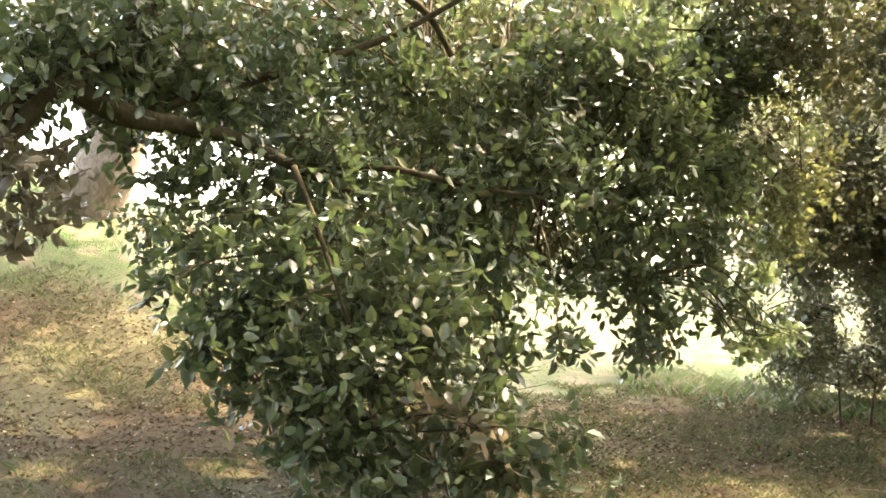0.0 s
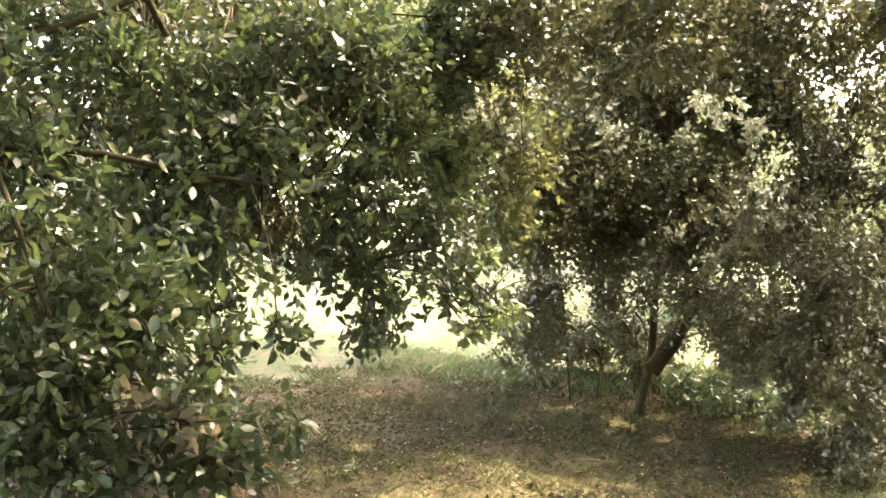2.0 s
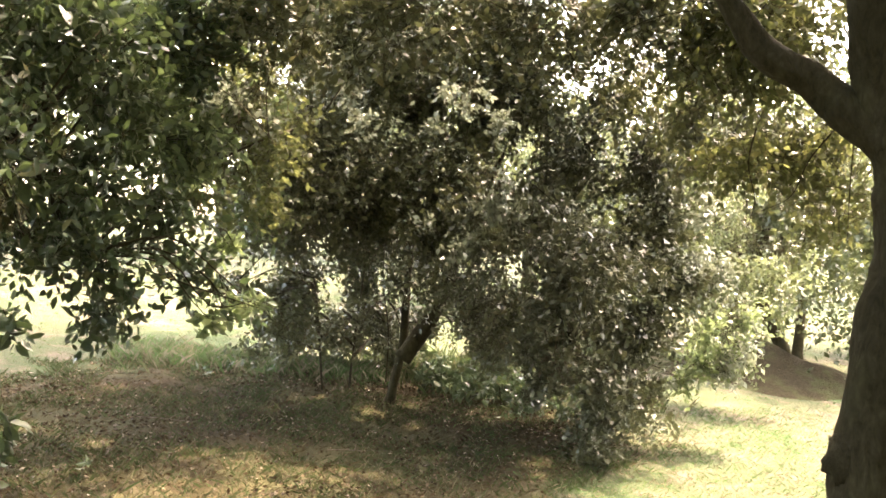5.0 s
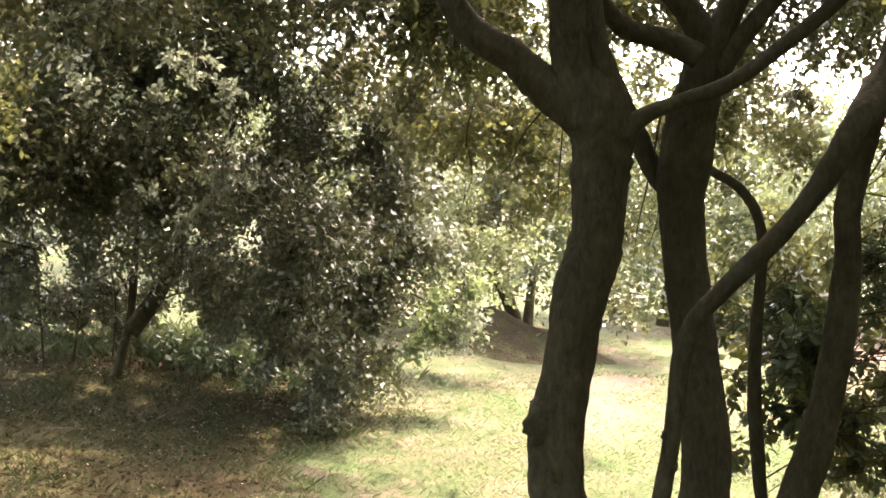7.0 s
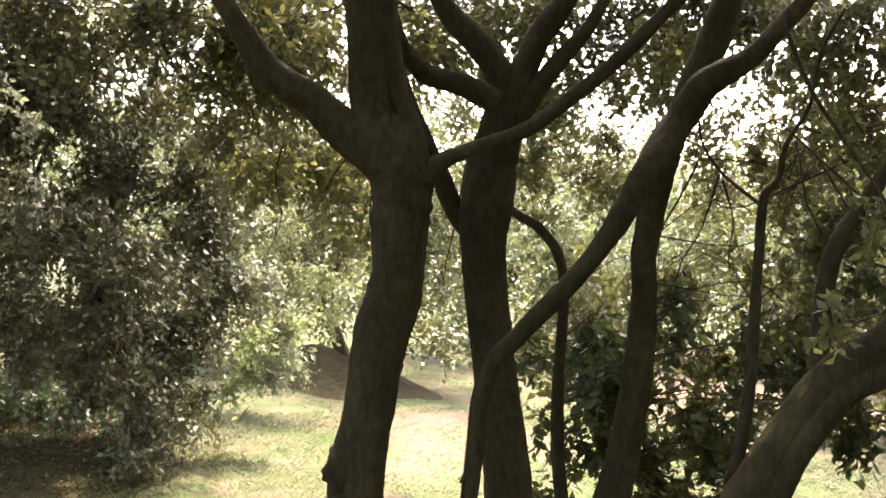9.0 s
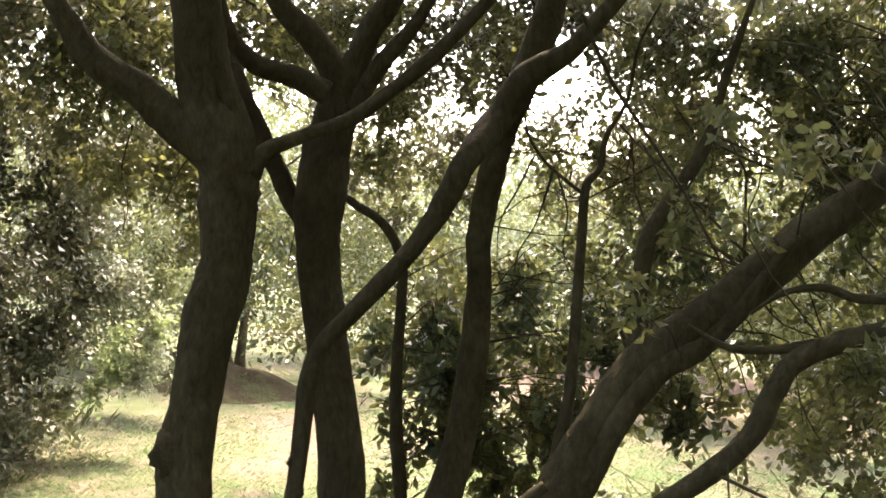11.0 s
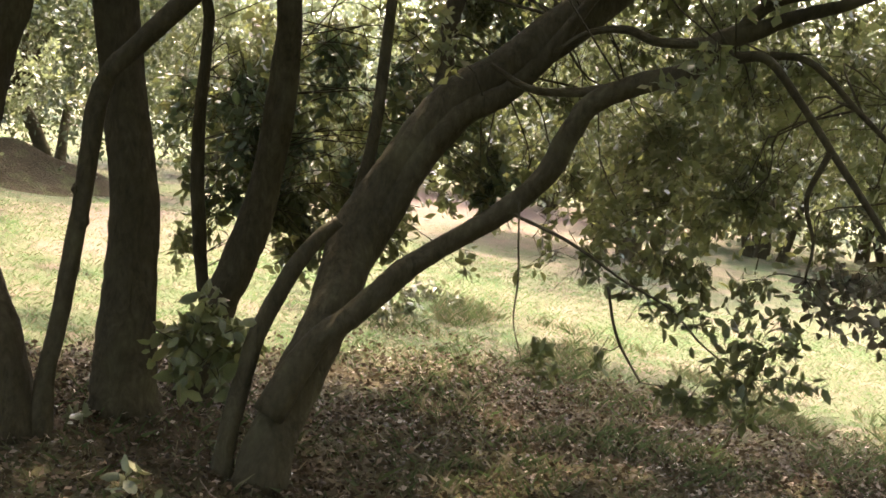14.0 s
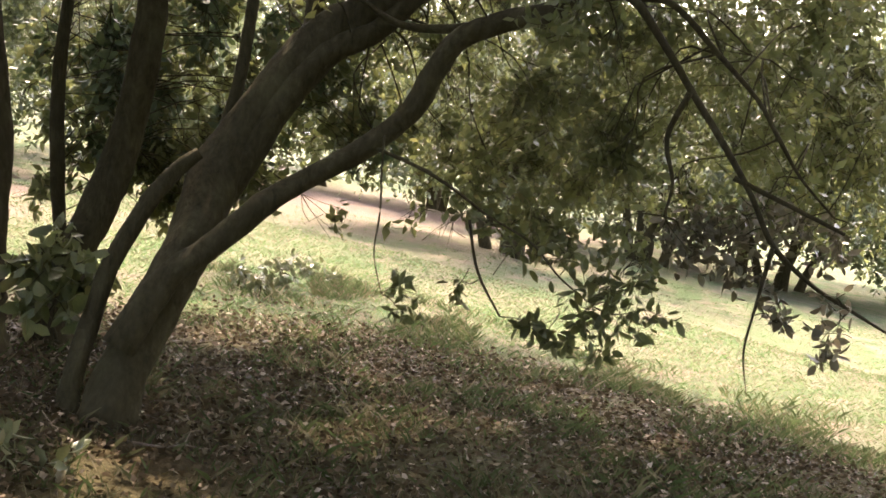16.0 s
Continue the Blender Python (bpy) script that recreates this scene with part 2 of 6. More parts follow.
def bare_at(x, y):
    u_, v_ = 0.92 * (x - 15.0) - 0.39 * (y - 7.0), 0.39 * (x - 15.0) + 0.92 * (y - 7.0)
    track = np.exp(-(((v_ + 0.25 * np.sin(1.3 * u_)) / 1.1) ** 2) - (u_ / 5.5) ** 4)
    slope = np.exp(-((0.85 * (x - 14.0) + 0.53 * (y - 7.4)) / 5.2) ** 4 - ((-0.53 * (x - 14.0) + 0.85 * (y - 7.4) + 0.3 * np.sin(1.7 * x)) / 2.5) ** 4)
    along, across = 0.757 * (x - 6.0) + 0.654 * (y - 5.5), 0.654 * (x - 6.0) - 0.757 * (y - 5.5)
    path = np.exp(-(((across + 0.12 * np.sin(3 * along)) / 0.3) ** 2) - (along / 1.6) ** 4)
    worn = bell(x, y, 6.55, 6.0, 0.55, 0.35) + bell(x, y, 5.37, 4.97, 0.35, 0.3) + bell(x, y, 6.66, 5.01, 0.4, 0.35)
    return np.clip((track + 0.9 * slope + 0.9 * path + 0.7 * worn) * (0.75 + 0.25 * np.sin(4 * y + 3 * x)), 0, 1)


def mesh_object(name, verts, faces, mat, parent=None, smooth_shade=False):
    """One mesh from arrays; faces: an (n, 3) or (n, 4) array."""
    me = bpy.data.meshes.new(name)
    k, n = faces.shape[1], len(faces)
    me.vertices.add(len(verts))
    me.vertices.foreach_set("co", np.ascontiguousarray(verts, np.float32).ravel())
    me.loops.add(n * k)
    me.loops.foreach_set("vertex_index", np.ascontiguousarray(faces, np.int32).ravel())
    me.polygons.add(n)
    me.polygons.foreach_set("loop_start", np.arange(0, n * k, k, dtype=np.int32))
    me.polygons.foreach_set("loop_total", np.full(n, k, np.int32))
    if smooth_shade:
        me.polygons.foreach_set("use_smooth", np.ones(n, bool))
    me.update(calc_edges=True)
    me.materials.append(mat)
    ob = new(name, me)
    if parent is not None:
        ob.parent = parent
        ob.matrix_parent_inverse = parent.matrix_basis.inverted()
    return ob


N = 210
u = np.linspace(-1, 1, N)
w = np.sinh(5.6 * u) / np.sinh(5.6) * 500
gx, gy = np.meshgrid(w + 3.0, w + 4.0)
gz = gh(gx, gy)
idx = np.arange(N * N).reshape(N, N)
quads = np.stack([idx[:-1, :-1], idx[:-1, 1:], idx[1:, 1:], idx[1:, :-1]], -1).reshape(-1, 4)
ground = mesh_object("ground", np.stack([gx, gy, gz], -1).reshape(-1, 3), quads, m_ground, None, True)
for key, fn in (("litter", litter_at), ("bare", bare_at)):
    a = ground.data.attributes.new(key, "FLOAT", "POINT")
    a.data.foreach_set("value", fn(gx, gy).astype(np.float32).ravel())
tagged(ground, "sloping meadow ground with dry leaf litter under the trees", "ground", kind="structure")


# ---- tree building ----
def thing(name, x, y, z, label, category, group="", kind=""):
    e = new(name)
    e.empty_display_size = 0.2
    e.matrix_basis = pose(x, y, z)
    return tagged(e, label, category, group, kind)


def spline(pts, per):
    """Catmull-Rom through rows of x, y, z, r."""
    p = np.array(pts, float)
    p = np.vstack([2 * p[0] - p[1], p, 2 * p[-1] - p[-2]])
    p[0, 3], p[-1, 3] = p[1, 3], p[-2, 3]
    t = np.linspace(0, 1, per, endpoint=False)[:, None]
    out = []
    for i in range(1, len(p) - 2):
        a, b_, c, d = p[i - 1 : i + 3]
        out.append(0.5 * (2 * b_ + (c - a) * t + (2 * a - 5 * b_ + 4 * c - d) * t**2 + (3 * b_ - a - 3 * c + d) * t**3))
    out.append(p[-2][None])
    q = np.vstack(out)
    q[:, 3] = np.maximum(q[:, 3], 0.0012)
    return q


def tube_arrays(pts, per=6, sides=10, rough=0.0, seed=0):
    q = spline(pts, per)
    c, r = q[:, :3], q[:, 3]
    tan = np.gradient(c, axis=0)
    tan /= np.linalg.norm(tan, axis=1)[:, None] + 1e-9
    up = np.array([0.31, 0.2, 0.93])
    a = np.cross(tan, up)
    a /= np.linalg.norm(a, axis=1)[:, None] + 1e-9
    b_ = np.cross(tan, a)
    th = np.linspace(0, 2 * np.pi, sides, endpoint=False)
    ring = np.cos(th)[None, :, None] * a[:, None] + np.sin(th)[None, :, None] * b_[:, None]
    rr = np.repeat(r[:, None], sides, 1)
    if rough:
        s = np.arange(len(c))[:, None]
        rr = rr * (1 + rough * (np.sin(2 * th[None] + 0.37 * s + seed) * 0.6 + np.sin(3 * th[None] - 0.53 * s + 2 * seed) * 0.5 + 0.35 * np.sin(5 * th[None] + 1.1 * s + seed)))
        g = np.random.default_rng(seed + 11)
        rr = rr * (1 + rough * 0.35 * g.standard_normal(rr.shape))
    v = (c[:, None] + ring * rr[..., None]).reshape(-1, 3)
    n = len(c)
    i = np.arange((n - 1) * sides).reshape(n - 1, sides)
    f = np.stack([i, np.roll(i, -1, 1), np.roll(i, -1, 1) + sides, i + sides], -1).reshape(-1, 4)
    # closed ends
    v = np.vstack([v, c[:1], c[-1:]])
    k = np.arange(sides)
    e0 = np.stack([np.full(sides, len(v) - 2), (k + 1) % sides, k, k], -1)[:, :4]
    o = (n - 1) * sides
    e1 = np.stack([np.full(sides, len(v) - 1), o + k, o + (k + 1) % sides], -1)
    tri = np.vstack([e0[:, :3], e1])
    return v, f, tri


def tube(name, pts, mat, parent, sides=12, per=7, rough=0.06, seed=0):
    v, f, tri = tube_arrays(pts, per, sides, rough, seed)
    both = np.vstack([np.stack([f[:, 0], f[:, 1], f[:, 2]], -1), np.stack([f[:, 0], f[:, 2], f[:, 3]], -1), tri])
    return mesh_object(name, v, both, mat, parent, True)


def many_tubes(name, rows, mat, parent, sides=4, per=4):
    vs, fs, o = [], [], 0
    for pts in rows:
        v, f, tri = tube_arrays(pts, per, sides)
        both = np.vstack([np.stack([f[:, 0], f[:, 1], f[:, 2]], -1), np.stack([f[:, 0], f[:, 2], f[:, 3]], -1), tri])
        vs.append(v), fs.append(both + o)
        o += len(v)
    return mesh_object(name, np.vstack(vs), np.vstack(fs), mat, parent, True)


def leaf_arrays(p, d, size, fine, g):
    """Leaves at points p along directions d; fine: eight triangles with a folded, tapered blade, else two."""
    n = len(p)
    d = d / (np.linalg.norm(d, axis=1)[:, None] + 1e-9)
    s = np.cross(d, g.standard_normal((n, 3)))
    s /= np.linalg.norm(s, axis=1)[:, None] + 1e-9
    nn = np.cross(s, d)
    ln = size * g.uniform(0.65, 1.25, n)[:, None]
    wd = ln * g.uniform(0.2, 0.31, n)[:, None]
    fold = g.uniform(0.1, 0.5, n)[:, None] * wd
    bend = g.uniform(-0.1, 0.28, n)[:, None] * ln
    if fine:
        v = np.stack([p, p + d * ln * 0.28 + s * wd * 0.85 + nn * fold, p + d * ln * 0.3, p + d * ln * 0.28 - s * wd * 0.85 + nn * fold,
                      p + d * ln * 0.66 + s * wd * 0.88 + nn * (fold - bend * 0.45), p + d * ln * 0.66 - nn * bend * 0.4, p + d * ln * 0.66 - s * wd * 0.88 + nn * (fold - bend * 0.45), p + d * ln - nn * bend], 1)
        t = np.array([[0, 2, 1], [0, 3, 2], [1, 2, 5], [1, 5, 4], [2, 3, 6], [2, 6, 5], [4, 5, 7], [5, 6, 7]])
    else:
        v = np.stack([p, p + d * ln * 0.5 + s * wd + nn * fold, p + d * ln * 0.5 - s * wd + nn * fold, p + d * ln - nn * bend], 1)
        t = np.array([[0, 2, 1], [1, 2, 3]])
    k = v.shape[1]
    return v.reshape(-1, 3), (t[None] + (np.arange(n) * k)[:, None, None]).reshape(-1, 3)


def sprays(clumps, per_m2, size, seed, droop=0.35, length=0.22, count=8, squash=1.0, lumps=0):
    """Sprigs of leaves inside round clumps. Returns leaf points, leaf directions, and the sprigs' starts and ends."""
    g = np.random.default_rng(seed)
    P, D, A, B = [], [], [], []
    for x, y, z, r in clumps:
        n = max(2, int(per_m2 * r * r / count))
        q = g.standard_normal((n, 3))
        q /= np.linalg.norm(q, axis=1)[:, None]
        q *= (g.uniform(0.05, 1, n) ** 0.42)[:, None] * r * g.uniform(0.8, 1.22, n)[:, None]
        if lumps:
            c = g.standard_normal((lumps, 3))
            c *= (g.uniform(0.25, 1.0, lumps) * r / np.linalg.norm(c, axis=1))[:, None]
            q = c[g.integers(lumps, size=n)] + q * 0.42
        q[:, 2] *= squash
        out = q / (r + 1e-6) * 0.9 + g.standard_normal((n, 3)) * 0.6 + [0, 0, -droop]
        out /= np.linalg.norm(out, axis=1)[:, None]
        ln = min(length, r * 1.4) * g.uniform(0.6, 1.3, n)
        a = q + [x, y, z] - out * (ln * 0.5)[:, None]
        k = np.linspace(0.1, 1, count)
        pts = a[:, None] + out[:, None] * (ln[:, None] * k)[..., None] + g.standard_normal((n, count, 3)) * size * 0.12
        dirs = out[:, None] * 0.5 + g.standard_normal((n, count, 3)) * 0.75 + [0, 0, -droop * 0.6]
        P.append(pts.reshape(-1, 3)), D.append(dirs.reshape(-1, 3)), A.append(a), B.append(a + out * ln[:, None])
    return np.vstack(P), np.vstack(D), np.vstack(A), np.vstack(B)


def twig_mesh(name, a, b_, r, parent):
    """Thin three-sided twigs from a to b."""
    d = b_ - a
    d /= np.linalg.norm(d, axis=1)[:, None] + 1e-9
    s = np.cross(d, [0.3, 0.5, 0.8])
    s /= np.linalg.norm(s, axis=1)[:, None] + 1e-9
    t = np.cross(d, s)
    v = np.stack([a + s * r, a - s * r * 0.5 + t * r * 0.87, a - s * r * 0.5 - t * r * 0.87, b_], 1).reshape(-1, 3)
    f = (np.array([[0, 1, 3], [1, 2, 3], [2, 0, 3]])[None] + (np.arange(len(a)) * 4)[:, None, None]).reshape(-1, 3)
    return tagged(mesh_object(name, v, f, BARK, parent), kind="stuff")


def single_leaves(parent, clumps, n, size, mat, seed):
    """Leaves of the nearest sprays, each one by itself, on a few shared meshes."""
    g = np.random.default_rng(seed)
    meshes = []
    for k in range(8):
        v, f = leaf_arrays(np.zeros((1, 3)), np.array([[1.0, 0.0, 0.0]]), size, True, g)
        ob = mesh_object("leaf", v, f, mat)
        meshes.append(ob.data)
        bpy.data.objects.remove(ob)
    p, d, a, b_ = sprays(clumps, 13000, size, seed + 1, length=0.14, count=6)
    pick = g.permutation(len(p))[:n]
    for i in pick:
        ob = new("leaf", meshes[int(g.integers(8))])
        ob.parent = parent
        ob.matrix_parent_inverse = parent.matrix_basis.inverted()
        turn = Vector(d[i]).to_track_quat("X", "Z").to_matrix().to_4x4() @ pose(0, 0, 0, float(g.uniform(0, 360)))
        ob.matrix_basis = Matrix.Translation(Vector(p[i])) @ turn


# sunny openings in the leaf roof, by the spot of ground that each one lights
FLECKS = [(3.5, 1.09, 0.07), (4.09, 1.67, 0.05), (3.43, 1.06, 0.14), (3.87, 0.97, 0.07), (4.0, 0.83, 0.08), (3.86, 1.15, 0.07), (4.61, 0.83, 0.11), (4.72, 2.08, 0.09), (3.6, 1.6, 0.05), (4.3, 1.5, 0.07), (4.1, 0.5, 0.07),
          (-1.85, 5.85, 0.05), (-1.7, 5.7, 0.04), (-1.55, 4.45, 0.10), (-1.35, 4.35, 0.08), (-0.96, 4.8, 0.09), (-0.8, 4.75, 0.07), (-1.1, 5.9, 0.06), (-1.3, 6.3, 0.04), (-0.6, 5.1, 0.04),
          (0.9, 5.3, 0.05), (1.5, 5.0, 0.03), (2.1, 5.6, 0.05), (1.2, 6.3, 0.04), (2.6, 5.2, 0.06), (0.86, 4.46, 0.06), (1.02, 4.4, 0.04), (2.75, 4.1, 0.03), (3.4, 4.4, 0.2), (3.1, 4.25, 0.06), (3.1, 5.0, 0.08)]
fleck_rng = np.random.default_rng(77)
FLECKS += [(fleck_rng.uniform(-0.6, 3.5), fleck_rng.uniform(4.0, 6.8), fleck_rng.uniform(0.015, 0.05)) for _ in range(60)]
FLECKS += [(fleck_rng.uniform(1.4, 4.0), fleck_rng.uniform(4.6, 6.8), fleck_rng.uniform(0.015, 0.04)) for _ in range(36)]
FLECKS += [(fleck_rng.uniform(3.0, 5.2), fleck_rng.uniform(0.2, 2.4), fleck_rng.uniform(0.01, 0.04)) for _ in range(36)]
FLECKS += [(fleck_rng.uniform(-2.2, -0.4), fleck_rng.uniform(4.0, 6.2), fleck_rng.uniform(0.015, 0.045)) for _ in range(20)]


# sprays that stand in full sun: nothing grows between them and the sun
SUNLIT = [(4.49, 5.26, 1.0, 0.366), (4.48, 5.42, 1.5, 0.338), (4.32, 5.3, 0.75, 0.197), (1.7, 5.5, 2.45, 0.289), (1.15, 4.88, 2.19, 0.14), (1.7, 5.5, 2.74, 0.231), (-0.42, 4.34, 2.36, 0.129), (-0.74, 4.19, 1.95, 0.093), (0.19, 4.64, 2.48, 0.118), (1.28, 4.66, 2.56, 0.171), (1.6, 4.8, 2.34, 0.102), (1.27, 4.6, 1.91, 0.121), (1.19, 4.72, 2.3, 0.136), (2.82, 5.15, 2.2, 0.239), (2.55, 5.35, 2.24, 0.144), (2.94, 5.12, 1.68, 0.155), (2.73, 5.16, 1.48, 0.099), (1.43, 4.32, 1.3, 0.092), (2.3, 5.49, 2.52, 0.132), (-0.68, 4.18, 2.22, 0.123), (-0.06, 4.48, 2.37, 0.135), (0.24, 2.7, 1.11, 0.078), (-0.49, 3.03, 1.15, 0.068), (4.55, 5.35, 0.99, 0.203), (4.54, 5.5, 1.5, 0.206), (5.48, 6.4, 1.68, 0.325), (5.57, 6.31, 1.12, 0.284), (3.75, 5.22, 1.67, 0.125), (3.01, 5.34, 2.16, 0.128)]


def shaded(p, size):
    """True for leaf points that stand in none of the sunny openings."""
    drop = p[:, 2] - gh(p[:, 0], p[:, 1])
    run = drop / math.tan(radians(SUN_HIGH))
    x, y = p[:, 0] - run * math.sin(radians(SUN_TURN)), p[:, 1] - run * math.cos(radians(SUN_TURN))
    ok = np.ones(len(p), bool)
    for fx_, fy_, fr in FLECKS:
        ok &= (drop < 0.3) | (np.hypot(x - fx_, y - fy_) > fr + 0.02 + 0.35 * size)
    toward = np.array(su)
    for lx, ly, lz, lr in SUNLIT:
        off = p - np.array([lx, ly, lz])
        along = off @ toward
        ok &= (along < lr) | (np.linalg.norm(off - along[:, None] * toward, axis=1) > lr)
    return ok


def drift(a, b_, wide, high, n, r, seed):
    """Clumps strewn loosely along the line from a to b."""
    g = np.random.default_rng(seed)
    a, b_ = np.array(a), np.array(b_)
    out = []
    for k in range(n):
        p = a + (b_ - a) * (k + g.uniform(0, 1)) / n + g.normal(0, 1, 3) * [wide, wide, high]
        out.append((*[float(v) for v in p], r * g.uniform(0.65, 1.35)))
    return out


def crown(parent, clumps, per_m2, size, mat, seed, fine=False, twigs=True, name="crown", **kw):
    p, d, a, b_ = sprays(clumps, per_m2, size, seed, **kw)
    ok = shaded(p, size)
    p, d = p[ok], d[ok]
    v, f = leaf_arrays(p, d, size, fine, np.random.default_rng(seed + 1))
    ob = tagged(mesh_object(name, v, f, mat, parent), kind="stuff")
    if twigs:
        twig_mesh("twig_tangle", a, b_, size * 0.035, parent)
    return ob


def boughs(parent, limbs, clumps, seed, r=0.008, mat=None, name="bough", reach=2.5, sides=3, per=3):
    """Thin branches from the nearest point of a limb out to each clump, forking inside it."""
    g = np.random.default_rng(seed)
    q = np.vstack([spline(l, 6) for l in limbs])
    for x, y, z, cr in clumps:
        rows = []
        c = np.array([x, y, z])
        dist = np.linalg.norm(q[:, :3] - c, axis=1) + 0.25 * np.abs(q[:, 3] - 0.02) * 10
        o = q[np.argmin(dist), :3]
        span = np.linalg.norm(c - o)
        if span > reach:
            o, span = c + g.standard_normal(3) * cr, cr
        m1 = o + (c - o) * 0.4 + g.standard_normal(3) * 0.08 * span + [0, 0, 0.1 * span]
        m2 = o + (c - o) * 0.75 + g.standard_normal(3) * 0.06 * span + [0, 0, 0.06 * span]
        rr = r * (0.7 + 0.5 * span)
        rows.append([(*o, rr), (*m1, rr * 0.8), (*m2, rr * 0.6), (*c, rr * 0.45)])
        for _ in range(4):
            e = c + g.standard_normal(3) * cr * 0.6
            s = m2 if g.random() < 0.5 else c
            rows.append([(*s, rr * 0.45), (*(s * 0.5 + e * 0.5 + g.standard_normal(3) * cr * 0.12), rr * 0.3), (*e, rr * 0.12)])
        many_tubes(name, rows, mat or BARK, parent, sides, per)


def wood(parent, rows, mat, first="trunk", sides=14):
    for i, pts in enumerate(rows):
        tube(first if i == 0 else "limb", pts, mat, parent, sides if max(p[3] for p in pts) > 0.03 else 7, 7, 0.07 if max(p[3] for p in pts) > 0.03 else 0.02, i + 1)


def knot(name, at, r, parent):
    """A lumpy woody outgrowth on a trunk."""
    k, ring = 9, 14
    la, lo = np.meshgrid(np.linspace(0.05, np.pi - 0.05, k), np.linspace(0, 2 * np.pi, ring, endpoint=False), indexing="ij")
    rr = r * (1 + 0.16 * np.sin(3 * lo + la * 4) + 0.12 * np.sin(5 * la + 2 * lo))
    v = np.array(at) + np.stack([rr * np.sin(la) * np.cos(lo) * 0.9, rr * np.sin(la) * np.sin(lo) * 0.9, rr * np.cos(la) * 1.25], -1).reshape(-1, 3)
    ii = np.arange(k * ring).reshape(k, ring)
    mesh_object(name, v, np.stack([ii[:-1], ii[1:], np.roll(ii, -1, 1)[1:], np.roll(ii, -1, 1)[:-1]], -1).reshape(-1, 4), BARK, parent, True)


def roof(parent, x0, x1, y0, y1, z0, z1, n, r, seed, mat, limbs, dense=1700, size=0.11, gaps=()):
    """The upper crown, out of view, for shade: clumps of leaves strewn through a flat block above the trunks."""
    g = np.random.default_rng(seed)
    cl = [(g.uniform(x0, x1), g.uniform(y0, y1), g.uniform(z0, z1), r * g.uniform(0.7, 1.3)) for _ in range(n)]
    cl = [(x, y, z + float(gh(x, y)), q) for x, y, z, q in cl if ((x - (x0 + x1) / 2) / (x1 - x0)) ** 2 + ((y - (y0 + y1) / 2) / (y1 - y0)) ** 2 < 0.27]
    cl = [c for c in cl if all(math.hypot(c[0] - gx_, c[1] - gy_) > gr + 0.3 * c[3] for gx_, gy_, gr in gaps)]
    crown(parent, cl, dense, size, mat, seed + 1, name="upper_crown", twigs=False, length=0.3)
    boughs(parent, limbs, cl, seed + 2, 0.005, name="bough", reach=1.3, sides=3, per=2)


def root(pts):
    x, y = pts[0][0], pts[0][1]
    return x, y, float(gh(x, y))


# ---- clump of oak trunks in the middle of the walk ----
t1 = [(2.621, 2.135, 0.103, 0.134), (2.611, 2.17, 0.441, 0.095), (2.595, 2.229, 0.591, 0.084), (2.587, 2.288, 0.799, 0.083), (2.631, 2.271, 1.129, 0.077), (2.666, 2.264, 1.292, 0.081), (2.703, 2.243, 1.458, 0.08), (2.714, 2.236, 1.624, 0.084), (2.713, 2.233, 1.724, 0.088), (2.693, 2.242, 1.839, 0.097), (2.646, 2.27, 1.954, 0.07), (2.622, 2.263, 2.115, 0.07), (2.596, 2.247, 2.272, 0.067), (2.549, 2.231, 2.455, 0.05), (2.461, 2.226, 2.656, 0.033)]
t1a = [(2.687, 2.252, 1.79, 0.067), (2.595, 2.323, 1.887, 0.06), (2.513, 2.379, 1.976, 0.05), (2.404, 2.449, 2.061, 0.048), (2.328, 2.482, 2.17, 0.0344), (2.273, 2.5, 2.26, 0.0296), (2.17, 2.57, 2.42, 0.0256), (2.02, 2.66, 2.65, 0.0176), (1.85, 2.75, 2.95, 0.008)]
t1e = [(2.31, 2.49, 2.2, 0.0017), (2.1, 2.62, 2.225, 0.001), (1.885, 2.759, 2.232, 0.0008), (1.618, 2.876, 2.307, 0.0003)]
t1b = [(2.742, 2.177, 1.74, 0.0369), (2.775, 2.14, 1.806, 0.0279), (2.858, 2.049, 1.858, 0.021), (2.943, 1.948, 1.904, 0.0225), (3.036, 1.815, 2.016, 0.0225), (3.101, 1.704, 2.124, 0.021), (3.161, 1.574, 2.259, 0.0188), (3.214, 1.428, 2.401, 0.0135)]
t1c = [(2.742, 2.177, 1.74, 0.041), (2.718, 2.188, 1.871, 0.038), (2.671, 2.21, 2.016, 0.036), (2.643, 2.21, 2.144, 0.035), (2.617, 2.201, 2.269, 0.033), (2.611, 2.148, 2.451, 0.022)]
t1d = [(2.252, 2.529, 2.188, 0.0002), (2.138, 2.615, 2.17, 0.0001), (2.043, 2.691, 2.109, 0.0001), (1.994, 2.735, 2.039, 0.0001), (1.972, 2.763, 1.943, 0.0001)]
oak = thing("oak_tree", *root(t1), "dark-barked evergreen oak with a burl low on its forking trunk", "tree", "clump of oaks")
wood(oak, [t1, t1a, t1b, t1c, t1d, t1e], BARK, sides=22)
knot("burl", (2.545, 2.298, 0.92), 0.056, oak)
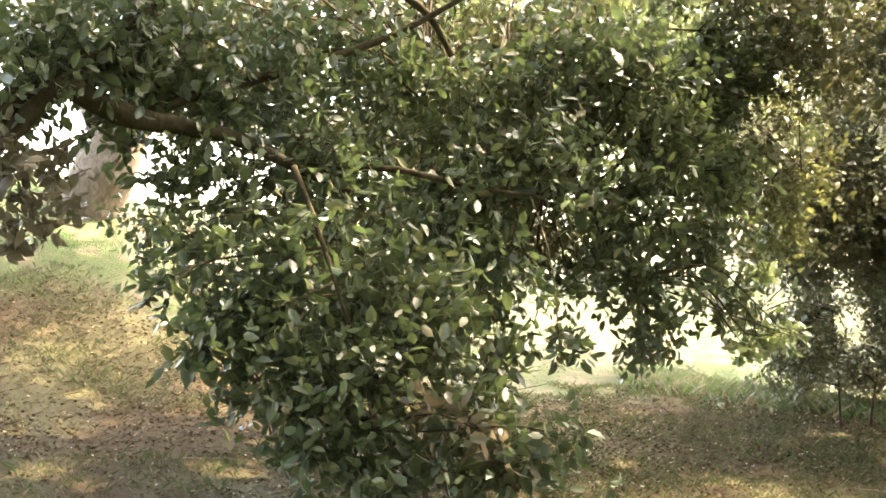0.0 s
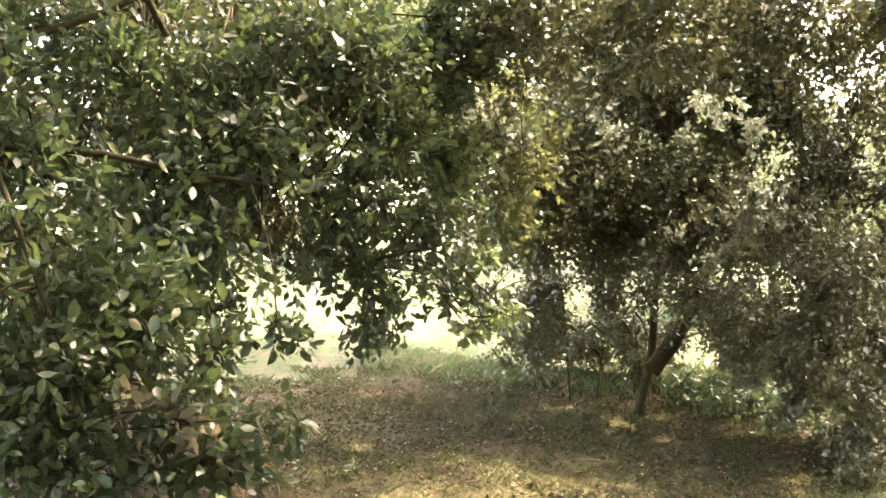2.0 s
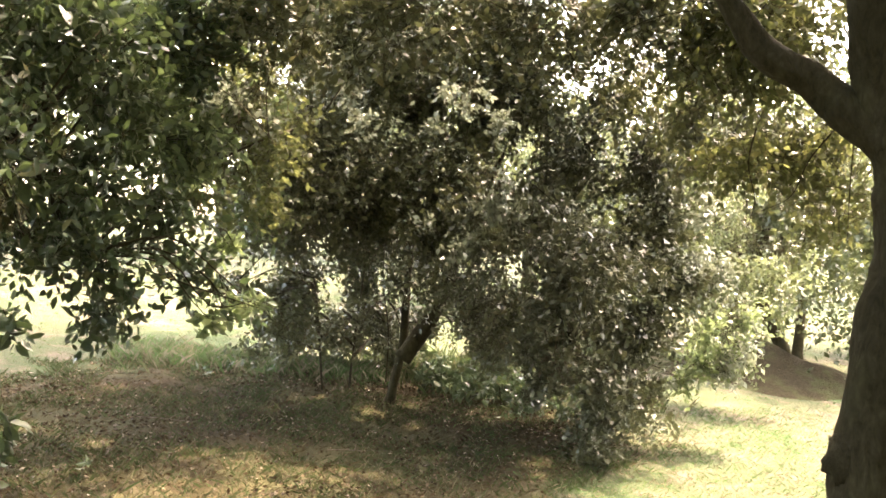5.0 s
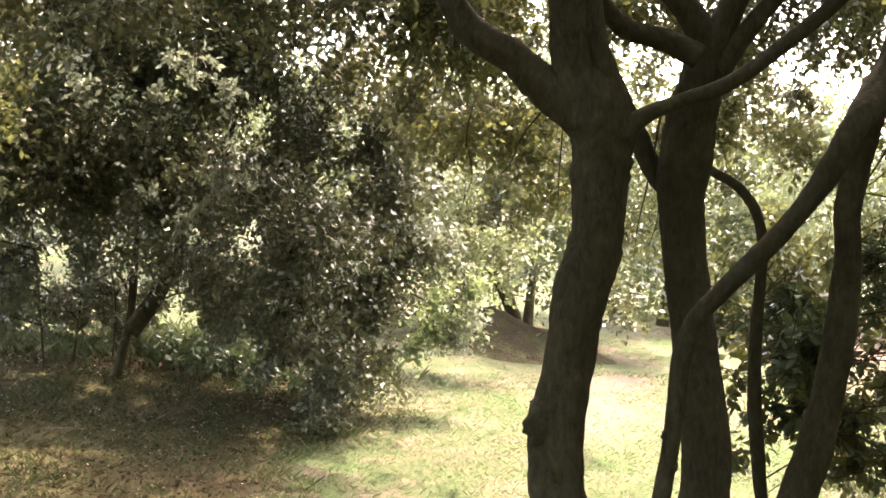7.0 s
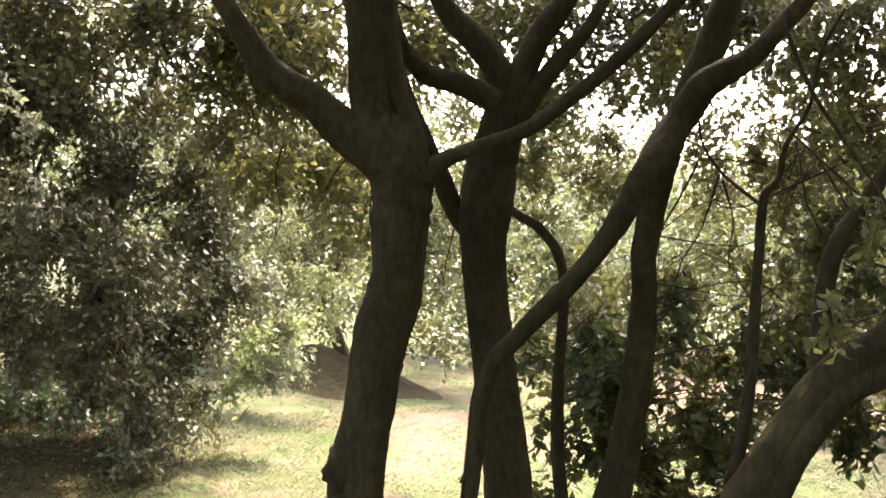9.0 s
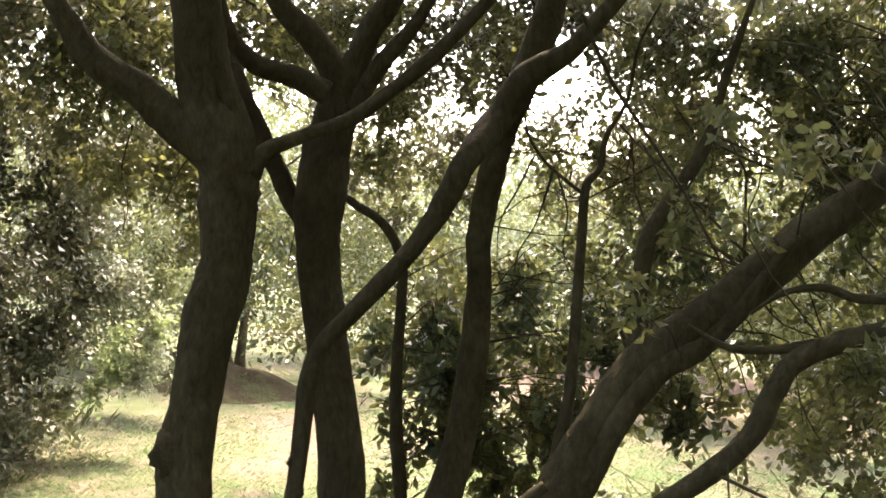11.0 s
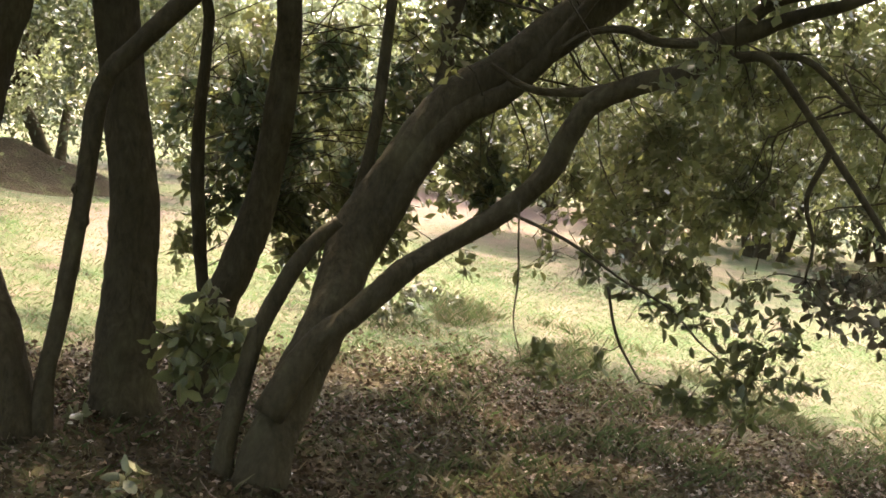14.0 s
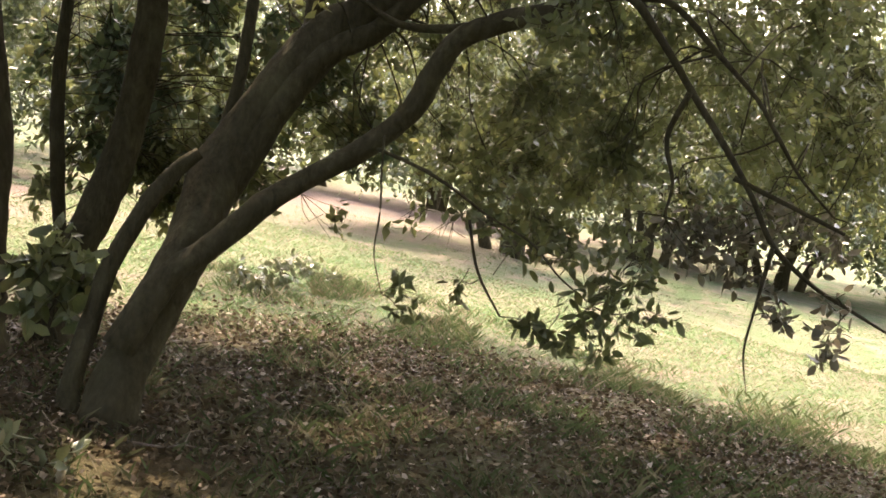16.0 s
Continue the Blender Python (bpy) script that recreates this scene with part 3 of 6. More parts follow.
tl = [(1.92, 4.07, 2.35, 0.27), (2.31, 4.11, 2.41, 0.26), (2.52, 3.78, 2.33, 0.23), (2.91, 3.91, 2.26, 0.22), (3.19, 3.86, 2.15, 0.22), (3.53, 3.87, 1.95, 0.2), (3.7, 3.73, 1.92, 0.15), (3.49, 4.17, 1.84, 0.13), (1.56, 4.4, 2.39, 0.28), (1.29, 4.69, 2.28, 0.22), (2.7, 3.43, 2.33, 0.19), (3.02, 3.45, 2.31, 0.09)] + [(1.36, 4.49, 2.71, 0.26), (1.65, 4.3, 2.72, 0.26), (1.96, 4.18, 2.73, 0.26), (2.32, 4.13, 2.76, 0.26), (2.58, 3.89, 2.71, 0.24), (2.98, 3.88, 2.73, 0.22)]
crown(oak, tl, 17500, 0.042, DARK_LEAF, 21, lumps=10)
boughs(oak, [t1e, t1d, t1c], tl, 22, 0.004, reach=0.9)

t2 = [(3.045, 2.105, 0.06, 0.15), (3.047, 2.112, 0.17, 0.125), (3.049, 2.118, 0.256, 0.1), (3.067, 2.139, 0.37, 0.097), (3.11, 2.164, 0.627, 0.081), (3.129, 2.188, 0.887, 0.072), (3.131, 2.282, 1.447, 0.073), (3.132, 2.285, 1.629, 0.08), (3.142, 2.265, 1.811, 0.08), (3.155, 2.233, 1.956, 0.071), (3.146, 2.221, 2.08, 0.051), (3.083, 2.261, 2.203, 0.044), (3.009, 2.316, 2.291, 0.036), (2.923, 2.355, 2.444, 0.027), (2.823, 2.378, 2.639, 0.016)]
t2a = [(3.158, 2.232, 1.938, 0.055), (3.184, 2.171, 2.115, 0.046), (3.207, 2.114, 2.237, 0.042), (3.239, 2.044, 2.339, 0.036), (3.267, 1.933, 2.536, 0.024)]
t2b = [(3.202, 2.344, 1.555, 0.028), (3.139, 2.409, 1.658, 0.032), (3.101, 2.442, 1.77, 0.034), (3.035, 2.49, 1.937, 0.034), (2.984, 2.518, 2.073, 0.032), (2.994, 2.591, 2.269, 0.026), (2.954, 2.688, 2.504, 0.017)]
t2c = [(3.023, 2.132, 2.002, 0.039), (2.955, 2.186, 2.049, 0.035), (2.889, 2.239, 2.073, 0.034), (2.84, 2.276, 2.098, 0.03), (2.789, 2.304, 2.162, 0.025), (2.751, 2.309, 2.259, 0.018), (2.72, 2.297, 2.385, 0.011)]
t2d = [(3.173, 2.184, 1.969, 0.037), (3.213, 2.122, 2.077, 0.032), (3.252, 2.059, 2.166, 0.027), (3.297, 1.979, 2.272, 0.022), (3.326, 1.885, 2.442, 0.013)]
twigs_mid = [[(4.045, 1.98, 1.824, 0.006), (4.032, 2.009, 1.72, 0.005), (4.012, 2.046, 1.605, 0.003), (3.975, 2.097, 1.499, 0.003), (3.959, 2.116, 1.363, 0.001)], [(4.052, 1.972, 1.803, 0.005), (4.081, 1.946, 1.657, 0.003), (4.074, 1.961, 1.51, 0.002), (4.094, 1.929, 1.384, 0.001)], [(4.039, 2.067, 1.87, 0.005), (4.009, 2.123, 1.744, 0.004), (3.972, 2.18, 1.616, 0.003), (3.966, 2.191, 1.467, 0.001)], [(3.42, 3.138, 2.027, 0.004), (3.421, 3.156, 1.875, 0.003), (3.419, 3.172, 1.698, 0.002), (3.415, 3.179, 1.52, 0.001)]]
twigs_mid += [[(3.463, 2.681, 1.888, 0.005), (3.452, 2.709, 1.727, 0.004), (3.438, 2.73, 1.604, 0.003), (3.42, 2.75, 1.481, 0.002), (3.408, 2.759, 1.358, 0.001)], [(3.481, 2.67, 1.807, 0.005), (3.475, 2.688, 1.645, 0.003), (3.467, 2.699, 1.502, 0.002), (3.438, 2.727, 1.379, 0.001)], [(3.16, 3.368, 2.009, 0.004), (3.135, 3.407, 1.832, 0.003), (3.158, 3.399, 1.676, 0.002), (3.117, 3.435, 1.519, 0.001)], [(3.365, 3.2, 1.941, 0.004), (3.306, 3.265, 1.832, 0.003), (3.261, 3.313, 1.698, 0.002), (3.176, 3.385, 1.642, 0.001)]]
oak = thing("oak_tree", *root(t2), "straight dark-barked evergreen oak forking high up", "tree", "clump of oaks")
wood(oak, [t2, t2a, t2b, t2c, t2d], BARK, sides=20)
for w_ in twigs_mid:
    tube("hanging_twig", w_, BARK, oak, 5, 5, 0.02, 3)
tc = [(3.17, 3.34, 2.34, 0.16), (3.94, 4.07, 1.84, 0.12), (4.16, 4.16, 1.65, 0.09), (3.7, 3.12, 2.45, 0.14), (4.55, 3.75, 2.16, 0.11), (4.12, 2.94, 2.53, 0.15), (4.4, 2.98, 2.32, 0.15), (4.98, 3.6, 1.98, 0.12), (5.13, 3.42, 1.86, 0.18), (5.08, 3.46, 2.1, 0.15), (4.29, 2.43, 2.42, 0.14), (4.67, 2.63, 2.32, 0.1), (4.55, 2.02, 2.4, 0.16), (4.97, 2.15, 2.23, 0.15), (5.31, 2.83, 1.82, 0.13), (5.55, 2.82, 1.86, 0.12)] + [(4.47, 1.75, 2.35, 0.18), (4.72, 1.78, 2.08, 0.16), (5.02, 2.12, 1.89, 0.15), (4.35, 3.71, 1.43, 0.08), (4.95, 4.35, 1.03, 0.16), (4.77, 3.04, 2.08, 0.08), (4.01, 3.09, 2.46, 0.1), (2.67, 3.43, 2.39, 0.19), (3.35, 3.97, 2.26, 0.15), (3.15, 3.57, 2.48, 0.18), (3.48, 3.59, 2.46, 0.13), (3.96, 3.46, 2.33, 0.11), (3.91, 3.21, 2.39, 0.12), (3.94, 3.14, 2.56, 0.15), (4.5, 3.2, 2.23, 0.1), (4.49, 2.86, 2.37, 0.13)] + [(4.2, 2.53, 2.51, 0.15), (4.36, 2.31, 2.48, 0.14), (4.3, 2.03, 2.43, 0.15), (4.83, 2, 2.09, 0.12), (5.33, 2.39, 1.84, 0.12), (5.09, 2, 1.65, 0.14), (4.14, 2.77, 2.51, 0.13), (3.95, 3.68, 2.61, 0.13), (4.98, 2.9, 2.24, 0.08), (4.46, 3.37, 2.37, 0.1), (4.42, 1.6, 2.37, 0.13), (4.43, 3.56, 2.3, 0.1), (3.71, 3.68, 2.33, 0.15), (4.11, 3.9, 2.07, 0.14), (3.99, 3.41, 2.37, 0.13), (4.18, 3.21, 2.32, 0.15)] + [(4.5, 3.19, 2.17, 0.16), (4.64, 3.36, 1.96, 0.14), (4.29, 2.76, 2.32, 0.15), (4.47, 2.52, 2.27, 0.15), (4.58, 3.74, 1.89, 0.11), (4.7, 2.87, 2.25, 0.13), (4.63, 2.6, 2.36, 0.15), (4.84, 3.06, 2.06, 0.11), (4.82, 2.39, 2.12, 0.13), (4.71, 2.17, 2.26, 0.12), (4.9, 2.64, 2.09, 0.11), (4.62, 3.61, 1.94, 0.14), (4.79, 3.45, 1.71, 0.11)] + [(3.22, 3.56, 2.81, 0.26), (3.59, 3.5, 2.89, 0.27), (3.91, 3.35, 2.9, 0.25), (4.3, 3.23, 2.93, 0.26), (4.42, 2.93, 2.92, 0.26), (4.44, 2.57, 2.88, 0.25), (4.53, 2.27, 2.82, 0.24), (4.58, 2, 2.78, 0.24), (4.62, 1.73, 2.72, 0.24), (3.82, 4.01, 2.82, 0.19), (4.5, 3.63, 2.87, 0.2), (4.96, 3.09, 2.86, 0.2), (5.12, 2.51, 2.79, 0.19)]
crown(oak, tc, 16000, 0.042, DARK_LEAF, 23, lumps=8)
boughs(oak, [t2a, t2b, t2], tc, 24, 0.006, reach=1.2)
td = drift((3.07, 3.73, 1.87), (3.64, 3.44, 1.69), 0.15, 0.13, 9, 0.16, 71) + drift((3.89, 2.77, 2.14), (4.34, 2.6, 1.69), 0.1, 0.12, 7, 0.13, 72) + drift((4.55, 2.52, 1.6), (4.99, 1.81, 1.81), 0.2, 0.2, 13, 0.17, 73) + drift((2.78, 3.31, 2.21), (3.26, 3.11, 2.37), 0.12, 0.12, 10, 0.16, 74) + drift((3.42, 2.96, 2.37), (4.24, 2.42, 2.45), 0.15, 0.12, 14, 0.14, 75)
crown(oak, td, 11500, 0.04, HANG_LEAF, 76, name="fine_leaves", lumps=9)
boughs(oak, [t2, t2a, t2b], td, 77, 0.003, reach=0.6)

roof(oak, -3.4, 8.0, -3.6, 3.9, 4.1, 5.4, 330, 0.5, 210, DARK_LEAF, [t2, t2a], 1250, 0.15, [(5.6, 1.9, 0.12)])

s1 = [(2.648, 2.04, 0.093, 0.055), (2.686, 2.038, 0.354, 0.028), (2.736, 2.049, 0.507, 0.026), (2.787, 2.055, 0.697, 0.026), (2.811, 2.037, 0.886, 0.027), (2.85, 2.036, 1.116, 0.028), (2.881, 2.013, 1.226, 0.0248), (2.935, 1.973, 1.298, 0.0288), (3.011, 1.898, 1.406, 0.0296), (3.077, 1.827, 1.513, 0.0296), (3.128, 1.763, 1.623, 0.0352), (3.17, 1.694, 1.773, 0.0376), (3.384, 1.729, 1.929, 0.0496), (3.421, 1.645, 2.054, 0.044), (3.479, 1.527, 2.132, 0.0336), (3.522, 1.405, 2.256, 0.0264), (3.55, 1.297, 2.375, 0.0184)]
t4 = [(3.414, 2.201, 0.043, 0.086), (3.447, 2.196, 0.243, 0.069), (3.509, 2.186, 0.423, 0.065), (3.584, 2.149, 0.607, 0.062), (3.649, 2.115, 0.842, 0.058), (3.665, 2.06, 1.139, 0.051), (3.682, 2.052, 1.376, 0.046), (3.681, 2.046, 1.573, 0.045), (3.695, 2.007, 1.768, 0.047), (3.709, 1.961, 1.921, 0.046), (3.677, 1.923, 1.954, 0.045), (3.698, 1.854, 2.119, 0.054), (3.713, 1.789, 2.262, 0.054), (3.712, 1.737, 2.402, 0.043), (3.706, 1.653, 2.604, 0.025)]
t3 = [(3.506, 2.19, 0.374, 0.034), (3.496, 2.228, 0.487, 0.0221), (3.502, 2.274, 0.773, 0.0238), (3.51, 2.288, 1.061, 0.0221), (3.537, 2.283, 1.381, 0.019), (3.536, 2.288, 1.468, 0.0185), (3.532, 2.319, 1.553, 0.018), (3.515, 2.374, 1.623, 0.0175), (3.497, 2.451, 1.667, 0.016), (3.485, 2.525, 1.715, 0.012)]
oak = thing("oak_tree", *root(s1), "slender slanting oak stem crossing in front of a thicker trunk", "tree", "clump of oaks")
wood(oak, [s1], BARK)
knot("knot", (2.785, 2.04, 0.893), 0.012, oak)
knot("knot", (2.815, 2.03, 0.802), 0.013, oak)
oak = thing("oak_tree", *root(t4), "twin-stemmed oak with dark leafy lower shoots", "tree", "clump of oaks")
wood(oak, [t4, t3], BARK)
uc = [(4.1, 2.58, 1.15, 0.12), (4.12, 2.53, 0.92, 0.12), (4.14, 2.48, 0.74, 0.1), (4.41, 2.37, 1.39, 0.12), (4.39, 2.22, 1.12, 0.12), (4.35, 2.24, 0.87, 0.12), (4.54, 2.18, 1.45, 0.12), (4.51, 2.06, 1.17, 0.09), (4.2, 2.24, 0.67, 0.09), (4.11, 2.33, 0.58, 0.08), (4.07, 2.91, 1.23, 0.07), (4.37, 2.58, 1.39, 0.1), (4.27, 2.82, 1.22, 0.17), (4.26, 2.8, 0.96, 0.15)] + [(4.49, 2.55, 1.09, 0.1), (4.7, 2.63, 1.38, 0.1), (4.39, 2.31, 0.77, 0.16), (4.62, 2.37, 1.07, 0.11), (3.74, 2.44, 0.73, 0.06), (4.11, 2.29, 0.62, 0.1), (3.64, 2.58, 0.96, 0.05), (3.58, 2.45, 0.66, 0.04), (4.64, 3.01, 1.48, 0.11), (4.06, 2.74, 1.09, 0.09), (4.26, 2.48, 0.86, 0.09), (4.13, 1.95, 0.66, 0.11), (4.03, 2.06, 0.61, 0.09)] + [(4.36, 1.6, 0.84, 0.09), (4.25, 1.31, 0.68, 0.08), (4.57, 1.18, 0.9, 0.09), (4.22, 1.13, 0.67, 0.08), (4.24, 0.81, 0.69, 0.1), (4.49, 1.06, 0.8, 0.08), (4.68, 0.89, 0.95, 0.09), (4.36, 1.71, 0.57, 0.07), (4.49, 2.11, 0.68, 0.07), (4.17, 2.24, 0.8, 0.1), (4.11, 2.28, 0.62, 0.09), (4.42, 2.29, 0.95, 0.11)] + [(4.84, 2, 0.94, 0.11), (4.96, 1.79, 1.01, 0.11), (5.05, 1.58, 0.85, 0.11), (4.97, 1.3, 1.04, 0.13), (5.01, 1.14, 0.85, 0.11), (4.71, 1.3, 0.72, 0.08), (4.86, 1.04, 1.09, 0.1), (4.8, 1.58, 0.72, 0.08), (4.59, 1.04, 0.66, 0.08), (4.08, 2.12, 0.56, 0.08), (4.76, 0.92, 0.78, 0.09), (4.77, 2.09, 0.79, 0.07)]
crown(oak, uc, 16000, 0.05, HANG_LEAF, 25, lumps=7)
boughs(oak, [t4, t3], uc, 26, 0.0024, reach=0.9)
ud = drift((4.061, 2.587, 1.282), (3.85, 2.367, 0.67), 0.08, 0.05, 9, 0.12, 171) + drift((3.933, 2.714, 1.191), (3.646, 2.429, 0.649), 0.04, 0.05, 6, 0.07, 172) + drift((4.246, 2.262, 1.466), (4.163, 2.055, 0.692), 0.1, 0.06, 7, 0.12, 173) + drift((4.343, 2.022, 1.297), (4.323, 1.755, 0.899), 0.1, 0.06, 9, 0.12, 174) + drift((4.508, 1.719, 1.599), (4.498, 1.583, 1.229), 0.1, 0.08, 7, 0.12, 175) + drift((4.074, 2.43, 1.112), (3.94, 2.278, 0.67), 0.06, 0.05, 6, 0.1, 176)
crown(oak, ud[::2], 10500, 0.05, HANG_LEAF, 177, fine=True, name="shaded_leaves", lumps=6)
crown(oak, ud[1::2], 9000, 0.05, NEAR_LEAF, 182, fine=True, name="dark_leaves", lumps=6)
boughs(oak, [t4, t3], ud, 178, 0.0026, reach=1.0)

t5 = [(2.914, 1.456, 0.069, 0.088), (2.985, 1.456, 0.255, 0.0664), (3.105, 1.455, 0.426, 0.0681), (3.213, 1.447, 0.592, 0.0713), (3.344, 1.475, 0.778, 0.0754), (3.444, 1.44, 0.931, 0.0746), (3.546, 1.293, 1.177, 0.0689), (3.621, 1.174, 1.284, 0.0666), (3.692, 1.046, 1.398, 0.0648), (3.803, 0.923, 1.536, 0.063), (3.905, 0.794, 1.658, 0.0567), (3.994, 0.662, 1.795, 0.0513), (4.063, 0.558, 1.929, 0.0441), (4.179, 0.407, 2.115, 0.0297)]
t5b = [(3.336, 1.474, 0.696, 0.05), (3.409, 1.399, 0.867, 0.042), (3.464, 1.33, 1.022, 0.04), (3.522, 1.241, 1.152, 0.037), (3.587, 1.133, 1.227, 0.033), (3.625, 1.058, 1.306, 0.028), (3.65, 0.996, 1.391, 0.023), (3.685, 0.883, 1.555, 0.015)]
t6 = [(2.948, 1.446, 0.324, 0.0449), (3.052, 1.384, 0.512, 0.0378), (3.125, 1.315, 0.592, 0.0343), (3.214, 1.222, 0.714, 0.0326), (3.287, 1.131, 0.798, 0.0299), (3.372, 1.01, 0.893, 0.0299), (3.416, 0.941, 0.964, 0.0299), (3.444, 0.891, 1.034, 0.0326), (3.463, 0.854, 1.129, 0.0308), (3.485, 0.804, 1.208, 0.0308), (3.527, 0.711, 1.261, 0.0282), (3.583, 0.576, 1.308, 0.0282), (3.619, 0.52, 1.383, 0.029), (3.649, 0.427, 1.422, 0.0238), (3.679, 0.321, 1.463, 0.0185), (3.707, 0.207, 1.498, 0.015), (3.738, 0.041, 1.556, 0.0097)]
t6a = [(3.633, 0.479, 1.395, 0.02), (3.644, 0.435, 1.455, 0.019), (3.659, 0.377, 1.501, 0.017), (3.684, 0.285, 1.521, 0.014), (3.713, 0.167, 1.533, 0.009)]
t6b = [(3.57, 0.78, 1.252, 0.018), (3.524, 0.877, 1.237, 0.014), (3.466, 0.988, 1.24, 0.011), (3.41, 1.086, 1.301, 0.007)]
t6c = [(3.624, 0.506, 1.387, 0.016), (3.566, 0.656, 1.381, 0.014), (3.528, 0.74, 1.41, 0.012), (3.485, 0.835, 1.395, 0.009), (3.447, 0.914, 1.338, 0.005)]
t7 = [(2.84, 1.526, 0.032, 0.0365), (2.891, 1.545, 0.224, 0.0289), (2.976, 1.576, 0.36, 0.0272), (3.031, 1.563, 0.527, 0.0247), (3.105, 1.514, 0.693, 0.0247), (3.158, 1.466, 0.79, 0.0229), (3.198, 1.423, 0.841, 0.0161)]
t8 = [(3.492, 1.595, 0.841, 0.0218), (3.539, 1.578, 1.023, 0.0205), (3.581, 1.581, 1.213, 0.0192), (3.616, 1.59, 1.385, 0.0179), (3.644, 1.592, 1.56, 0.0165), (3.655, 1.583, 1.719, 0.015), (3.687, 1.551, 1.781, 0.012), (3.687, 1.524, 1.885, 0.0089), (3.718, 1.466, 1.997, 0.0066), (3.728, 1.429, 2.168, 0.0052), (3.745, 1.357, 2.298, 0.0037)]
t8a = [(3.652, 1.585, 1.692, 0.0074), (3.603, 1.635, 1.745, 0.0064), (3.573, 1.694, 1.808, 0.0053), (3.554, 1.742, 1.894, 0.0043), (3.563, 1.762, 1.989, 0.0027)]
t9 = [(3.619, 1.4, 1.073, 0.0321), (3.635, 1.386, 1.232, 0.0287), (3.65, 1.373, 1.46, 0.027), (3.684, 1.341, 1.604, 0.027), (3.732, 1.293, 1.697, 0.0253), (3.798, 1.229, 1.849, 0.0203), (3.796, 1.162, 2.046, 0.015), (3.822, 1.068, 2.318, 0.0082)]
h1 = [(3.574, 0.45, 1.347, 0.0166), (3.602, 0.375, 1.345, 0.013), (3.638, 0.293, 1.243, 0.0108), (3.672, 0.198, 1.105, 0.0101), (3.694, 0.119, 0.995, 0.0094), (3.709, 0.036, 0.871, 0.0079), (3.715, -0.034, 0.747, 0.0079), (3.724, -0.14, 0.659, 0.0058), (3.732, -0.24, 0.608, 0.005), (3.737, -0.364, 0.549, 0.0029)]
h2 = [(3.697, 0.401, 1.362, 0.0115), (3.731, 0.301, 1.347, 0.0094), (3.775, 0.18, 1.229, 0.0079), (3.807, 0.071, 1.119, 0.0065), (3.822, 0.005, 1.02, 0.0065), (3.833, -0.062, 0.922, 0.0043), (3.844, -0.156, 0.828, 0.0029)]
h3 = [(3.62, 0.2, 1.117, 0.009), (3.608, 0.243, 0.998, 0.007), (3.612, 0.217, 0.884, 0.005), (3.604, 0.227, 0.795, 0.003)]
h4 = [(3.384, 0.992, 0.903, 0.0055), (3.335, 0.811, 0.862, 0.005), (3.313, 0.696, 0.82, 0.0044), (3.348, 0.612, 0.762, 0.0033), (3.391, 0.499, 0.701, 0.0033), (3.412, 0.422, 0.623, 0.0028), (3.434, 0.334, 0.561, 0.0017)]
h5 = [(3.376, 0.948, 0.934, 0.0035), (3.312, 0.909, 0.835, 0.0028), (3.264, 0.876, 0.736, 0.0028), (3.25, 0.875, 0.633, 0.0021), (3.251, 0.845, 0.533, 0.0014)]
h6 = [(3.329, 0.649, 0.745, 0.004), (3.329, 0.613, 0.618, 0.004), (3.341, 0.545, 0.51, 0.003)]
h7 = [(3.701, 0.082, 0.91, 0.008), (3.73, -0.076, 0.846, 0.006), (3.747, -0.202, 0.795, 0.005)]
h8 = [(3.666, -0.044, 0.745, 0.007), (3.643, -0.024, 0.592, 0.004), (3.621, -0.013, 0.477, 0.003), (3.603, -0.037, 0.368, 0.001)]
oak = thing("oak_tree", *root(t5), "leaning evergreen oak with long low limbs and hanging branches", "tree", "clump of oaks")
tube("hanging_twig", [(3.016, 1.174, 2.127, 0.006), (3.083, 1.13, 1.958, 0.006), (3.139, 1.071, 1.835, 0.005), (3.202, 0.99, 1.676, 0.004), (3.238, 0.934, 1.549, 0.004), (3.262, 0.889, 1.446, 0.002)], BARK, oak, 6, 6, 0.02, 4)
wood(oak, [t5, t5b, t6, t6a, t6b, t6c, t7, t8, t8a, t9, h1, h2, h3, h4, h5, h6, h7, h8], BARK, sides=20)
